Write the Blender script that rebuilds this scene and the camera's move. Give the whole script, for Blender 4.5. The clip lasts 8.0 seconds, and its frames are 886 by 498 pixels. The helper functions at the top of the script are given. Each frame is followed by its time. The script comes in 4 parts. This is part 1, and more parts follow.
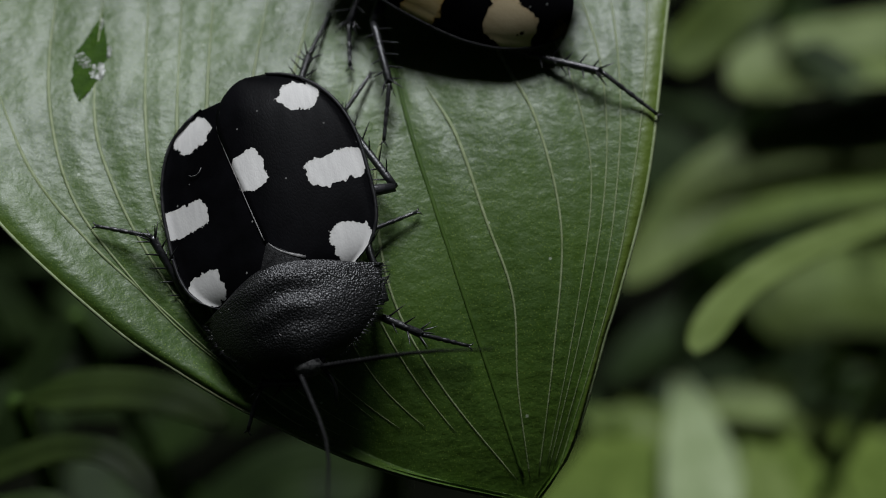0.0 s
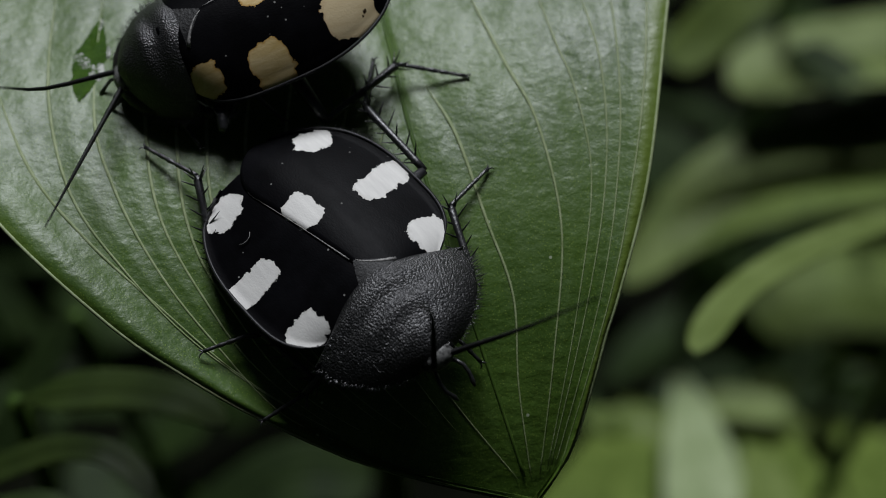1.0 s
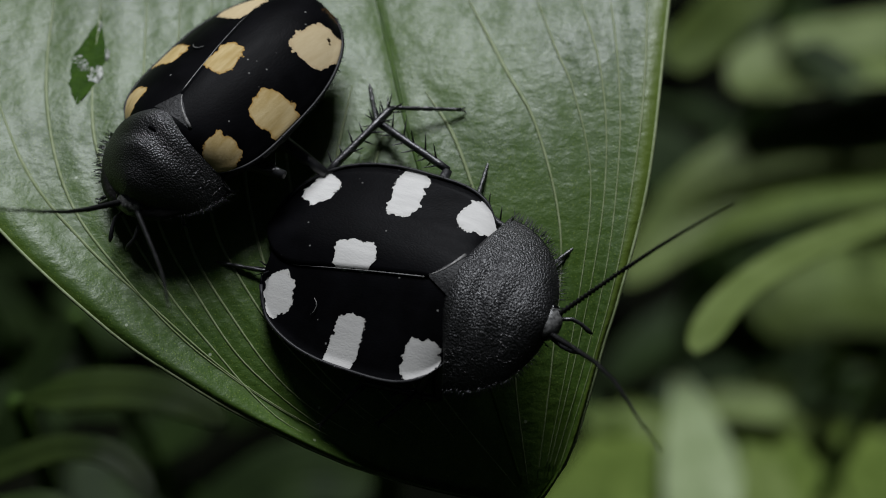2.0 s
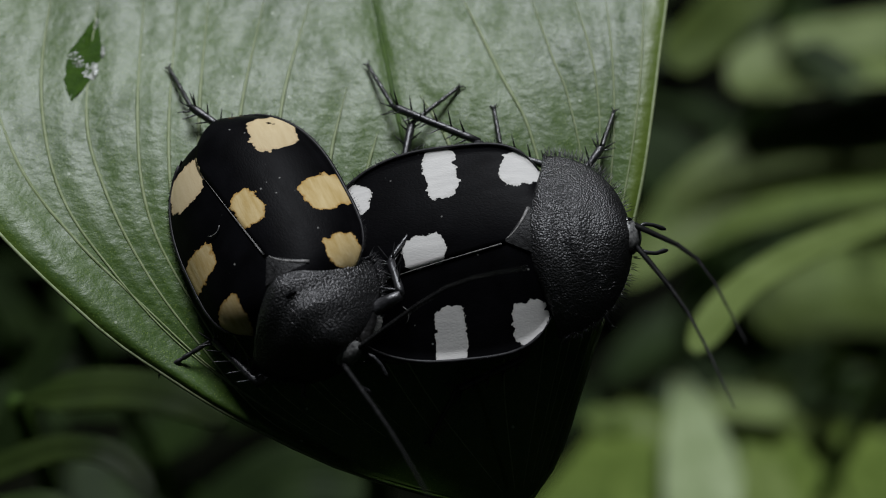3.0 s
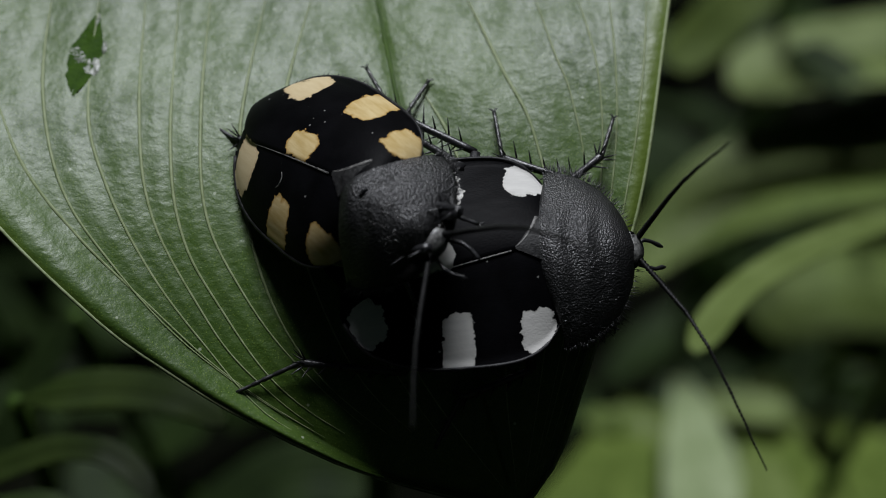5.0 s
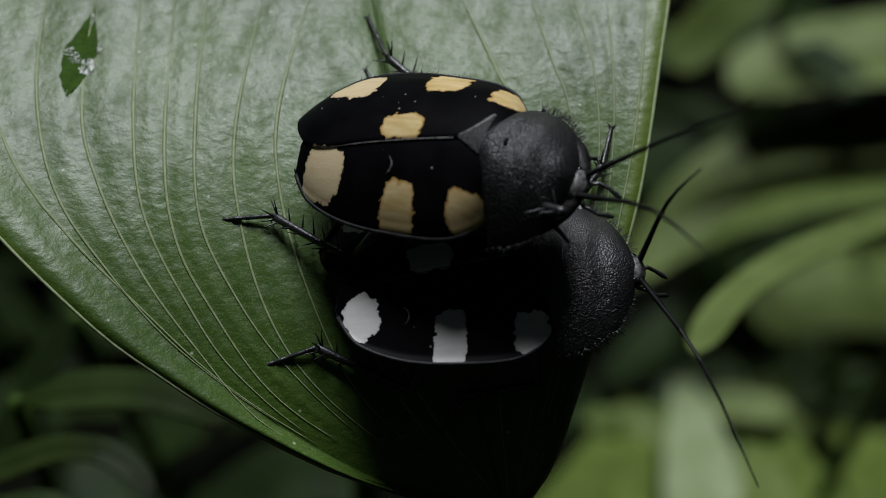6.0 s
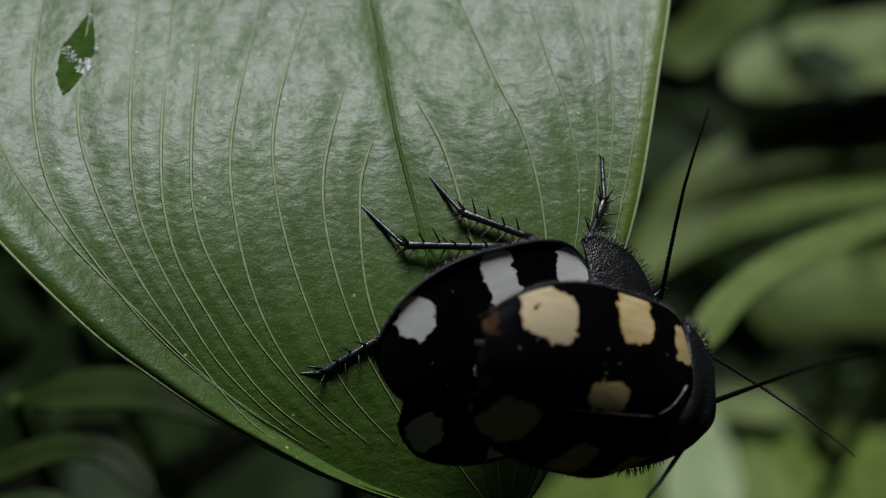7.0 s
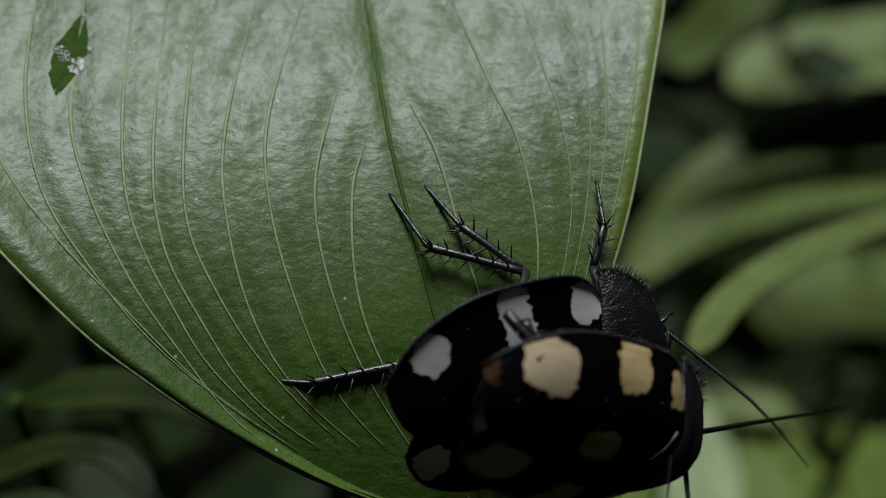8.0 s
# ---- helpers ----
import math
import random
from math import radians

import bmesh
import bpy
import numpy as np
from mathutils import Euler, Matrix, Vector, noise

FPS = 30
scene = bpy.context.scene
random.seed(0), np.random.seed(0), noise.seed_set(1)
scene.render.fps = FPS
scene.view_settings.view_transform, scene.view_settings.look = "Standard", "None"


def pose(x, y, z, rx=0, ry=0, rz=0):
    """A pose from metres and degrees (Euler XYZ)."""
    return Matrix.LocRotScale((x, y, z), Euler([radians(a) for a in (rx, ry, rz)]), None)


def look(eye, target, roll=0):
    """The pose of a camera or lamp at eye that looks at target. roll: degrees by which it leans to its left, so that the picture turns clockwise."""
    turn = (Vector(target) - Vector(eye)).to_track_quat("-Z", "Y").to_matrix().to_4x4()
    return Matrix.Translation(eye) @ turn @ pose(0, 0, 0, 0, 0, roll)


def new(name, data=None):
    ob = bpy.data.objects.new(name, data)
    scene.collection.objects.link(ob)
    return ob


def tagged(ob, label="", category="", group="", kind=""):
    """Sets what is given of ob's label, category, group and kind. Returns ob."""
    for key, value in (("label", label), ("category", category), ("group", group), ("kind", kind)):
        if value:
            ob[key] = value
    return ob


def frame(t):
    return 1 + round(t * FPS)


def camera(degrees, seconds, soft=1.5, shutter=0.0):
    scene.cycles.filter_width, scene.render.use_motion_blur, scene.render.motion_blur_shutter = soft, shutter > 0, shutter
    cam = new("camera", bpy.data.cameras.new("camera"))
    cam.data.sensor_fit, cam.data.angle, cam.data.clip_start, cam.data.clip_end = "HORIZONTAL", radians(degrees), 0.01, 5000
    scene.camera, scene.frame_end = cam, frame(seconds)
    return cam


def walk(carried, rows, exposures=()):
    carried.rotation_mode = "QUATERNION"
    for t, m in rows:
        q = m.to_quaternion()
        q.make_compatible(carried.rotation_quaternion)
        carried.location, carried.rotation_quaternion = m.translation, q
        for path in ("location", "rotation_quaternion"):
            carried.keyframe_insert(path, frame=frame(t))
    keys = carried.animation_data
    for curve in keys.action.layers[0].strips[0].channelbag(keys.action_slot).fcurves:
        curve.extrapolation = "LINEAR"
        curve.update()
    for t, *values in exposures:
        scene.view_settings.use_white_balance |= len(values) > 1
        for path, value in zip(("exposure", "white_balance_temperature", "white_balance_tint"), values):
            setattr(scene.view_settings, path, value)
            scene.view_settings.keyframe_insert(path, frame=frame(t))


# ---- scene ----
MM = 0.001
DIST = 199.7
W = pose(0, 0, 0.42, 50, 0, 0)

# ---- camera: stands still ----
cam = camera(26, 8.0, soft=0.9)
cam.data.dof.use_dof = True
cam.data.dof.focus_distance = 0.195
cam.data.dof.aperture_fstop = 17.5
CAM_ROWS = [(0, W @ pose(0, 0, DIST * MM)), (8.0, W @ pose(0, 0, DIST * MM))]
walk(cam, CAM_ROWS)
scene.view_settings.exposure = -0.5

# ---- world and sun ----
world = bpy.data.worlds.new("sky")
scene.world = world
world.use_nodes = True
wn = world.node_tree
sky = wn.nodes.new("ShaderNodeTexSky")
sky.sky_type = 'NISHITA'
sky.sun_disc = False
sky.air_density = 0.7
sky.dust_density = 3.0
sky.ozone_density = 0.4
SUN_DIR = Vector((-0.04, 0.36, 0.93)).normalized()
sky.sun_elevation = math.asin(SUN_DIR.z)
sky.sun_rotation = math.atan2(SUN_DIR.x, SUN_DIR.y)
wn.links.new(sky.outputs[0], wn.nodes["Background"].inputs[0])
wn.nodes["Background"].inputs[1].default_value = 0.0045
sun = new("sun", bpy.data.lights.new("sun", 'SUN'))
sun.data.energy = 4.2
sun.data.angle = radians(24)
sun.data.color = (0.97, 1.0, 1.07)
sun.matrix_world = look(SUN_DIR * 2, (0, 0, 0))


# ---- materials ----
class Nodes:
    def __init__(self, name):
        self.m = bpy.data.materials.new(name)
        self.m.use_nodes = True
        self.t = self.m.node_tree
        self.b = self.t.nodes["Principled BSDF"]
        self.co = self.t.nodes.new("ShaderNodeTexCoord").outputs["Object"]

    def add(self, kind, **kw):
        n = self.t.nodes.new(kind)
        for k, v in kw.items():
            n.inputs[k].default_value = v
        return n

    def link(self, a, b):
        self.t.links.new(a, b)

    def noise(self, scale, detail=4.0, rough=0.55, co=None):
        n = self.add("ShaderNodeTexNoise", Scale=scale, Detail=detail, Roughness=rough)
        self.link(co or self.co, n.inputs["Vector"])
        return n.outputs[0]

    def voronoi(self, scale, co=None, feature='F1'):
        n = self.add("ShaderNodeTexVoronoi", Scale=scale)
        n.feature = feature
        self.link(co or self.co, n.inputs["Vector"])
        return n.outputs[0]

    def ramp(self, f, stops):
        n = self.t.nodes.new("ShaderNodeValToRGB")
        e = n.color_ramp.elements
        while len(e) < len(stops):
            e.new(0.5)
        for el, (p, c) in zip(e, stops):
            el.position = p
            el.color = (*c, 1) if len(c) == 3 else c
        self.link(f, n.inputs[0])
        return n.outputs[0]

    def math(self, op, a, b=0.0, c=0.0):
        n = self.t.nodes.new("ShaderNodeMath")
        n.operation = op
        for i, v in enumerate((a, b, c)):
            if hasattr(v, "is_linked"):
                self.link(v, n.inputs[i])
            else:
                n.inputs[i].default_value = v
        return n.outputs[0]

    def mix(self, f, a, b):
        n = self.t.nodes.new("ShaderNodeMix")
        n.data_type = 'RGBA'
        for s, v in ((n.inputs[0], f), (n.inputs[6], a), (n.inputs[7], b)):
            if hasattr(v, "is_linked"):
                self.link(v, s)
            else:
                s.default_value = (*v, 1) if isinstance(v, tuple) else v
        return n.outputs[2]

    def bump(self, h, dist, strength=1.0, under=None):
        n = self.add("ShaderNodeBump", Strength=strength, Distance=dist)
        self.link(h, n.inputs["Height"])
        if under:
            self.link(under, n.inputs["Normal"])
        self.link(n.outputs[0], self.b.inputs["Normal"])
        return n.outputs[0]

    def put(self, **kw):
        for k, v in kw.items():
            s = self.b.inputs[k.replace("_", " ")]
            if hasattr(v, "is_linked"):
                self.link(v, s)
            else:
                s.default_value = (*v, 1) if isinstance(v, tuple) and len(v) == 3 else v
        return self.m


def stretched(n, sx, sy, sz):
    m = n.t.nodes.new("ShaderNodeMapping")
    m.inputs["Scale"].default_value = (sx, sy, sz)
    n.link(n.co, m.inputs["Vector"])
    return m.outputs[0]


def leaf_material(name, dark, light, rough, spec, fine=1.0):
    n = Nodes(name)
    big = n.noise(90, 5)
    cells = n.noise(1300, 4, 0.65)
    col = n.mix(n.ramp(big, [(0.35, (0, 0, 0)), (0.68, (1, 1, 1))]), dark, light)
    col = n.mix(n.math('MULTIPLY', n.ramp(cells, [(0.42, (0, 0, 0)), (0.72, (1, 1, 1))]), 0.3), col, tuple(c * 1.5 for c in light))
    r = n.math('MULTIPLY_ADD', cells, 0.28, rough - 0.12)
    n.bump(cells, 0.00007 * fine, 0.7)
    return n.put(Base_Color=col, Roughness=r, Specular_IOR_Level=spec)


def blade_material():
    """Waxy leaf skin: puckered between the ribs, with a bluish bloom that is worn in patches."""
    n = Nodes("leaf_blade")
    big = n.noise(70, 4)
    pucker = n.noise(620, 3, 0.5, stretched(n, 0.9, 1.2, 1.0))
    cells = n.noise(1500, 3, 0.6)
    grain = n.noise(4600, 3, 0.7)
    col = n.mix(n.ramp(big, [(0.35, (0, 0, 0)), (0.68, (1, 1, 1))]), (0.034, 0.082, 0.005), (0.056, 0.118, 0.009))
    col = n.mix(n.math('MULTIPLY', n.ramp(grain, [(0.45, (0, 0, 0)), (0.72, (1, 1, 1))]), 0.5), col, (0.10, 0.17, 0.018))
    flecks = n.ramp(n.voronoi(3000), [(0.14, (1, 1, 1)), (0.26, (0, 0, 0))])
    col = n.mix(n.math('MULTIPLY', flecks, 0.65), col, (0.17, 0.25, 0.035))
    dots = n.ramp(n.voronoi(260), [(0.035, (1, 1, 1)), (0.05, (0, 0, 0))])
    col = n.mix(n.math('MULTIPLY', dots, 0.8), col, (0.42, 0.48, 0.34))
    edge = n.t.nodes.new("ShaderNodeAttribute")
    edge.attribute_name = "margin"
    col = n.mix(n.math('MULTIPLY', edge.outputs["Fac"], 0.75), col, (0.13, 0.19, 0.022))
    b1 = n.bump(pucker, 0.00018, 0.8)
    b2 = n.bump(cells, 0.00006, 0.8, b1)
    n.link(n.bump(grain, 0.00002, 0.7, b2), n.b.inputs["Coat Normal"])
    worn = n.noise(240, 4, 0.6, stretched(n, 1.6, 0.6, 1.0))
    fine = n.noise(900, 4, 0.65, stretched(n, 1.3, 0.7, 1.0))
    patch = n.math('MULTIPLY_ADD', fine, 0.5, n.math('MULTIPLY', worn, 0.75))
    bloom = n.math('MULTIPLY_ADD', n.ramp(patch, [(0.46, (0, 0, 0)), (0.69, (1, 1, 1))]), 0.42, 0.20)
    r = n.math('MULTIPLY_ADD', grain, 0.2, 0.32)
    return n.put(Base_Color=col, Roughness=0.6, Specular_IOR_Level=0.25, Coat_Weight=bloom, Coat_Roughness=r, Coat_IOR=1.65)


def plain_material(name, a, b, scale, rough, spec=0.5, bump=0.0, bscale=None, metallic=0.0):
    n = Nodes(name)
    f = n.noise(scale, 4)
    col = n.mix(n.ramp(f, [(0.35, (0, 0, 0)), (0.65, (1, 1, 1))]), a, b)
    r = n.math('MULTIPLY_ADD', f, 0.25, rough - 0.12)
    if bump:
        n.bump(n.noise(bscale or scale * 3, 3), bump, 0.8)
    return n.put(Base_Color=col, Roughness=r, Specular_IOR_Level=spec, Metallic=metallic)


def wing_material(name, spots, tone, tone2, rim_tone, tan=None, pits=(), creamy=False):
    """Black leathery wing with pale spots; spots: (x, y, rx, ry, turn) in mm."""
    n = Nodes(name)
    sep = n.t.nodes.new("ShaderNodeSeparateXYZ")
    n.link(n.co, sep.inputs[0])
    wob = n.t.nodes.new("ShaderNodeTexNoise")
    wob.inputs["Scale"].default_value = 900
    wob.inputs["Detail"].default_value = 4
    wob.inputs["Roughness"].default_value = 0.62
    n.link(n.co, wob.inputs["Vector"])
    wsep = n.t.nodes.new("ShaderNodeSeparateColor")
    n.link(wob.outputs["Color"], wsep.inputs[0])
    px = n.math('MULTIPLY_ADD', n.math('SUBTRACT', wsep.outputs[0], 0.5), 1.7, n.math('MULTIPLY', sep.outputs[0], 1000.0))
    py = n.math('MULTIPLY_ADD', n.math('SUBTRACT', wsep.outputs[1], 0.5), 1.7, n.math('MULTIPLY', sep.outputs[1], 1000.0))
    mask, core = None, None
    for x, y, rx, ry, turn in spots:
        c, s = math.cos(radians(turn)), math.sin(radians(turn))
        dx, dy = n.math('SUBTRACT', px, x), n.math('SUBTRACT', py, y)
        u = n.math('ADD', n.math('MULTIPLY', dx, c / rx), n.math('MULTIPLY', dy, s / rx))
        v = n.math('ADD', n.math('MULTIPLY', dx, -s / ry), n.math('MULTIPLY', dy, c / ry))
        d = n.math('ADD', n.math('POWER', n.math('ABSOLUTE', u), 3.6), n.math('POWER', n.math('ABSOLUTE', v), 3.6))
        k = n.math('LESS_THAN', d, 1.0)
        c2 = n.math('SUBTRACT', 1.0, d)
        mask = k if mask is None else n.math('MAXIMUM', mask, k)
        core = c2 if core is None else n.math('MAXIMUM', core, c2)
    fib = n.noise(700, 4, 0.6, stretched(n, 0.4, 2.2, 1.0))
    pale = n.mix(n.ramp(fib, [(0.3, (0, 0, 0)), (0.7, (1, 1, 1))]), tone, tone2)
    pale = n.mix(n.ramp(core, [(0.0, (1, 1, 1)), (0.45, (0, 0, 0))]), pale, rim_tone)
    if creamy:
        rear = n.math('LESS_THAN', n.math('MULTIPLY', sep.outputs[0], 1000.0), -14.5)
        pale = n.mix(n.math('MULTIPLY', rear, 0.6), pale, (0.66, 0.56, 0.38))
    for x, y, r in pits:
        d = n.math('ADD', n.math('POWER', n.math('SUBTRACT', px, x), 2.0), n.math('POWER', n.math('SUBTRACT', py, y), 2.0))
        pale = n.mix(n.math('LESS_THAN', d, r * r), pale, (0.02, 0.012, 0.006))
    black = n.mix(n.ramp(n.noise(260, 3), [(0.4, (0, 0, 0)), (0.7, (1, 1, 1))]), (0.0025, 0.0025, 0.003), (0.005, 0.005, 0.006))
    dust = n.ramp(n.voronoi(700), [(0.06, (1, 1, 1)), (0.085, (0, 0, 0))])
    keep = n.ramp(n.noise(330, 1), [(0.47, (0, 0, 0)), (0.56, (1, 1, 1))])
    black = n.mix(n.math('MULTIPLY', n.math('MULTIPLY', dust, keep), 0.8), black, (0.30, 0.30, 0.28))
    if tan:
        tx, ty, tr = tan
        d = n.math('ADD', n.math('POWER', n.math('SUBTRACT', px, tx), 2.0), n.math('POWER', n.math('SUBTRACT', py, ty), 2.0))
        black = n.mix(n.math('MULTIPLY', n.math('LESS_THAN', d, tr * tr), 0.8), black, (0.06, 0.03, 0.012))
    col = n.mix(mask, black, pale)
    net = n.voronoi(2600, stretched(n, 0.7, 1.2, 1.0), 'DISTANCE_TO_EDGE')
    veins = n.noise(500, 4, 0.6, stretched(n, 0.5, 1.8, 1.0))
    b1 = n.bump(n.math('MINIMUM', net, 0.25), 0.00004, 0.5)
    n.bump(veins, 0.00003, 0.4, b1)
    r = n.math('MULTIPLY_ADD', veins, 0.2, n.math('MULTIPLY_ADD', mask, 0.15, 0.34))
    return n.put(Base_Color=col, Roughness=r, Specular_IOR_Level=0.03)


def shield_material(name):
    """Black hide: dense fine pebbles, and a few raised squiggles across the middle."""
    n = Nodes(name)
    grains = n.voronoi(5200)
    folds = n.noise(420, 5, 0.62, stretched(n, 1.8, 0.5, 1.0))
    col = n.mix(n.ramp(folds, [(0.35, (0, 0, 0)), (0.7, (1, 1, 1))]), (0.002, 0.002, 0.002), (0.006, 0.006, 0.007))
    lines = n.noise(520, 3, 0.5, stretched(n, 0.55, 1.5, 1.0))
    crease = n.ramp(n.math('ABSOLUTE', n.math('SUBTRACT', lines, 0.5)), [(0.0, (1, 1, 1)), (0.035, (0, 0, 0))])
    where = n.ramp(n.noise(150, 2), [(0.46, (0, 0, 0)), (0.6, (1, 1, 1))])
    b0 = n.bump(n.math('MULTIPLY', crease, where), 0.00004, 1.0)
    b1 = n.bump(folds, 0.000015, 0.7, b0)
    n.bump(n.math('SUBTRACT', 1.0, grains), 0.00009, 1.0, b1)
    r = n.math('MULTIPLY_ADD', folds, 0.15, 0.38)
    return n.put(Base_Color=col, Roughness=r, Specular_IOR_Level=0.95)


def shaded_soil_material():
    n = Nodes("soil")
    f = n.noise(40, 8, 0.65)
    # near-black tones: the shade under the foliage is put into the soil colour
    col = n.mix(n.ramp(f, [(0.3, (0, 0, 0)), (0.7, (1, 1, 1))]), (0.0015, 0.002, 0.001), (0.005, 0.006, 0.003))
    n.bump(n.noise(160, 6), 0.004, 1.0)
    return n.put(Base_Color=col, Roughness=1.0, Specular_IOR_Level=0.05)


M_BLADE = blade_material()
M_VEIN = plain_material("leaf_vein", (0.22, 0.28, 0.12), (0.32, 0.38, 0.20), 900, 0.5, 0.4, 0.00005)
M_SCAR = plain_material("scraped_leaf_flesh", (0.028, 0.072, 0.004), (0.045, 0.10, 0.008), 700, 0.7, 0.1, 0.0002, 1500)
M_SKIN = plain_material("dry_leaf_skin", (0.20, 0.23, 0.18), (0.34, 0.36, 0.31), 1500, 0.3, 0.6, 0.0002, 1800)
M_STEM = plain_material("leaf_stalk", (0.04, 0.085, 0.010), (0.07, 0.13, 0.02), 300, 0.6, 0.2)
M_FAR = [leaf_material("background_leaf_a", (0.058, 0.092, 0.014), (0.110, 0.158, 0.030), 0.55, 0.2),
         leaf_material("background_leaf_b", (0.090, 0.128, 0.028), (0.150, 0.200, 0.060), 0.5, 0.25),
         # c, f and e: darker copies of the leaf, shade put into the green
         leaf_material("shaded_leaf_c", (0.008, 0.018, 0.003), (0.020, 0.038, 0.007), 0.6, 0.15),
         # d: lighter copy of the leaf, with caught light put into the colour
         leaf_material("lit_leaf_d", (0.17, 0.23, 0.09), (0.27, 0.33, 0.17), 0.45, 0.6),
         leaf_material("shaded_leaf_f", (0.022, 0.042, 0.006), (0.044, 0.073, 0.012), 0.5, 0.25),
         leaf_material("background_leaf_g", (0.14, 0.19, 0.055), (0.23, 0.29, 0.10), 0.5, 0.25),
         leaf_material("shaded_leaf_e", (0.025, 0.050, 0.008), (0.050, 0.092, 0.016), 0.5, 0.3)]
M_SHIELD = shield_material("black_shield")
M_BODY = plain_material("black_body", (0.004, 0.004, 0.004), (0.010, 0.009, 0.008), 500, 0.5, 0.4, 0.0002, 1500)
M_LEG = plain_material("black_leg", (0.008, 0.008, 0.009), (0.022, 0.022, 0.024), 900, 0.38, 0.9, 0.00008, 3000)
M_RIM = plain_material("wing_rim", (0.008, 0.008, 0.009), (0.028, 0.028, 0.029), 1500, 0.45, 0.25)
M_PLATE = plain_material("dull_plate", (0.004, 0.004, 0.004), (0.02, 0.02, 0.02), 1800, 0.5, 0.25, 0.0001, 3500)
M_SEAM = plain_material("pale_seam", (0.08, 0.08, 0.08), (0.34, 0.33, 0.31), 2500, 0.45, 0.5, 0.00005)
M_FEELER = plain_material("feeler", (0.005, 0.005, 0.005), (0.014, 0.014, 0.014), 1200, 0.45, 0.25)
M_FACE = plain_material("face", (0.02, 0.02, 0.02), (0.22, 0.22, 0.21), 2200, 0.4, 0.6, 0.0001, 2000)
M_EYE = plain_material("eye", (0.004, 0.004, 0.004), (0.008, 0.007, 0.006), 900, 0.12, 0.6)
M_SOIL = shaded_soil_material()


# ---- mesh helpers; all lengths in millimetres ----
def part(name, bm, mat, parent=None, label="", smooth=True):
    me = bpy.data.meshes.new(name)
    bm.to_mesh(me)
    bm.free()
    return part_mesh(name, me, mat, parent, label, smooth)


def part_mesh(name, me, mat, parent=None, label="", smooth=True):
    me.materials.append(mat)
    me.polygons.foreach_set("use_smooth", [smooth] * len(me.polygons))
    ob = new(name, me)
    ob.parent = parent
    if label:
        tagged(ob, label)
    return ob


def grid_mesh(name, P):
    """A mesh from an (n, m, 3) array in mm."""
    n, m = P.shape[:2]
    i = np.arange((n - 1) * (m - 1))
    a = (i // (m - 1)) * m + i % (m - 1)
    faces = np.stack([a, a + 1, a + m + 1, a + m], 1)
    me = bpy.data.meshes.new(name)
    me.from_pydata((P.reshape(-1, 3) * MM).tolist(), [], faces.tolist())
    me.update()
    return me


def tube(bm, pts, radii, sides=7, flat=1.0):
    """A tapered tube along pts (mm)."""
    pts = [Vector(p) for p in pts]
    rings = []
    for i, p in enumerate(pts):
        d = (pts[min(i + 1, len(pts) - 1)] - pts[max(i - 1, 0)]).normalized()
        a = d.cross(Vector((0, 0, 1)))
        a = (a if a.length > 1e-4 else d.cross(Vector((0, 1, 0)))).normalized()
        b = a.cross(d).normalized()
        r = radii[i]
        rings.append([bm.verts.new((p + (a * math.cos(k) + b * math.sin(k) * flat) * r) * MM)
                      for k in (2 * math.pi * j / sides for j in range(sides))])
    for A, B in zip(rings, rings[1:]):
        for j in range(sides):
            bm.faces.new((A[j], A[(j + 1) % sides], B[(j + 1) % sides], B[j]))
    bm.faces.new(rings[0][::-1])
    bm.faces.new(rings[-1])


def blob(bm, c, r, seg=18, rings=12):
    m = Matrix.Translation(Vector(c) * MM) @ Matrix.Diagonal((r[0] * MM, r[1] * MM, r[2] * MM, 1))
    bmesh.ops.create_uvsphere(bm, u_segments=seg, v_segments=rings, radius=1, matrix=m)


def spike(bm, p, d, length, r):
    p, d = Vector(p), Vector(d).normalized()
    a = d.orthogonal().normalized()
    b = d.cross(a)
    base = [bm.verts.new((p + (a * math.cos(k) + b * math.sin(k)) * r) * MM) for k in (0, 2.1, 4.2)]
    tip = bm.verts.new((p + d * length) * MM)
    for i in range(3):
        bm.faces.new((base[i], base[(i + 1) % 3], tip))


def smooth_curve(pts, n):
    """Catmull-Rom through pts, n samples."""
    p = np.array(pts, float)
    p = np.vstack([2 * p[0] - p[1], p, 2 * p[-1] - p[-2]])
    k = len(p) - 3
    t = np.linspace(0, k, n)
    i = np.minimum(t.astype(int), k - 1)
    u = (t - i)[:, None]
    a, b, c, d = p[i], p[i + 1], p[i + 2], p[i + 3]
    return 0.5 * (2 * b + (c - a) * u + (2 * a - 5 * b + 4 * c - d) * u ** 2 + (3 * b - a - 3 * c + d) * u ** 3)


# ---- motion tables ----
LEAF_MID = [(-11.5, 64), (-10.8, 57), (-9.8, 46), (-8.5, 33.3), (-5.8, 20.9), (-3.7, 11.5), (0.4, -2.3), (3.9, -13.9), (5.0, -17.6), (6.1, -21.1), (7.3, -24.4), (8.3, -27.5)]
LEAF_LEFT = [(-11.5, 64), (-40, 66), (-64, 59), (-69, 45), (-58.7, 29.2), (-53.7, 15.9), (-48.5, 5.3), (-35.4, -7.1), (-27.8, -12.6), (-19.8, -17.5), (-7.8, -23.2), (8.3, -27.5)]
LEAF_RIGHT = [(-11.5, 64), (8, 62), (23, 54), (26.0, 41.6), (25.6, 31.3), (24.0, 22.0), (21.1, 6.0), (17.6, -5.7), (16.1, -10.0), (14.7, -14.6), (12.1, -22.3), (8.3, -27.5)]
LEAF_S = [0, 0.12, 0.3, 0.45, 0.56, 0.66, 0.77, 0.87, 0.905, 0.94, 0.97, 1]
VEINS = []
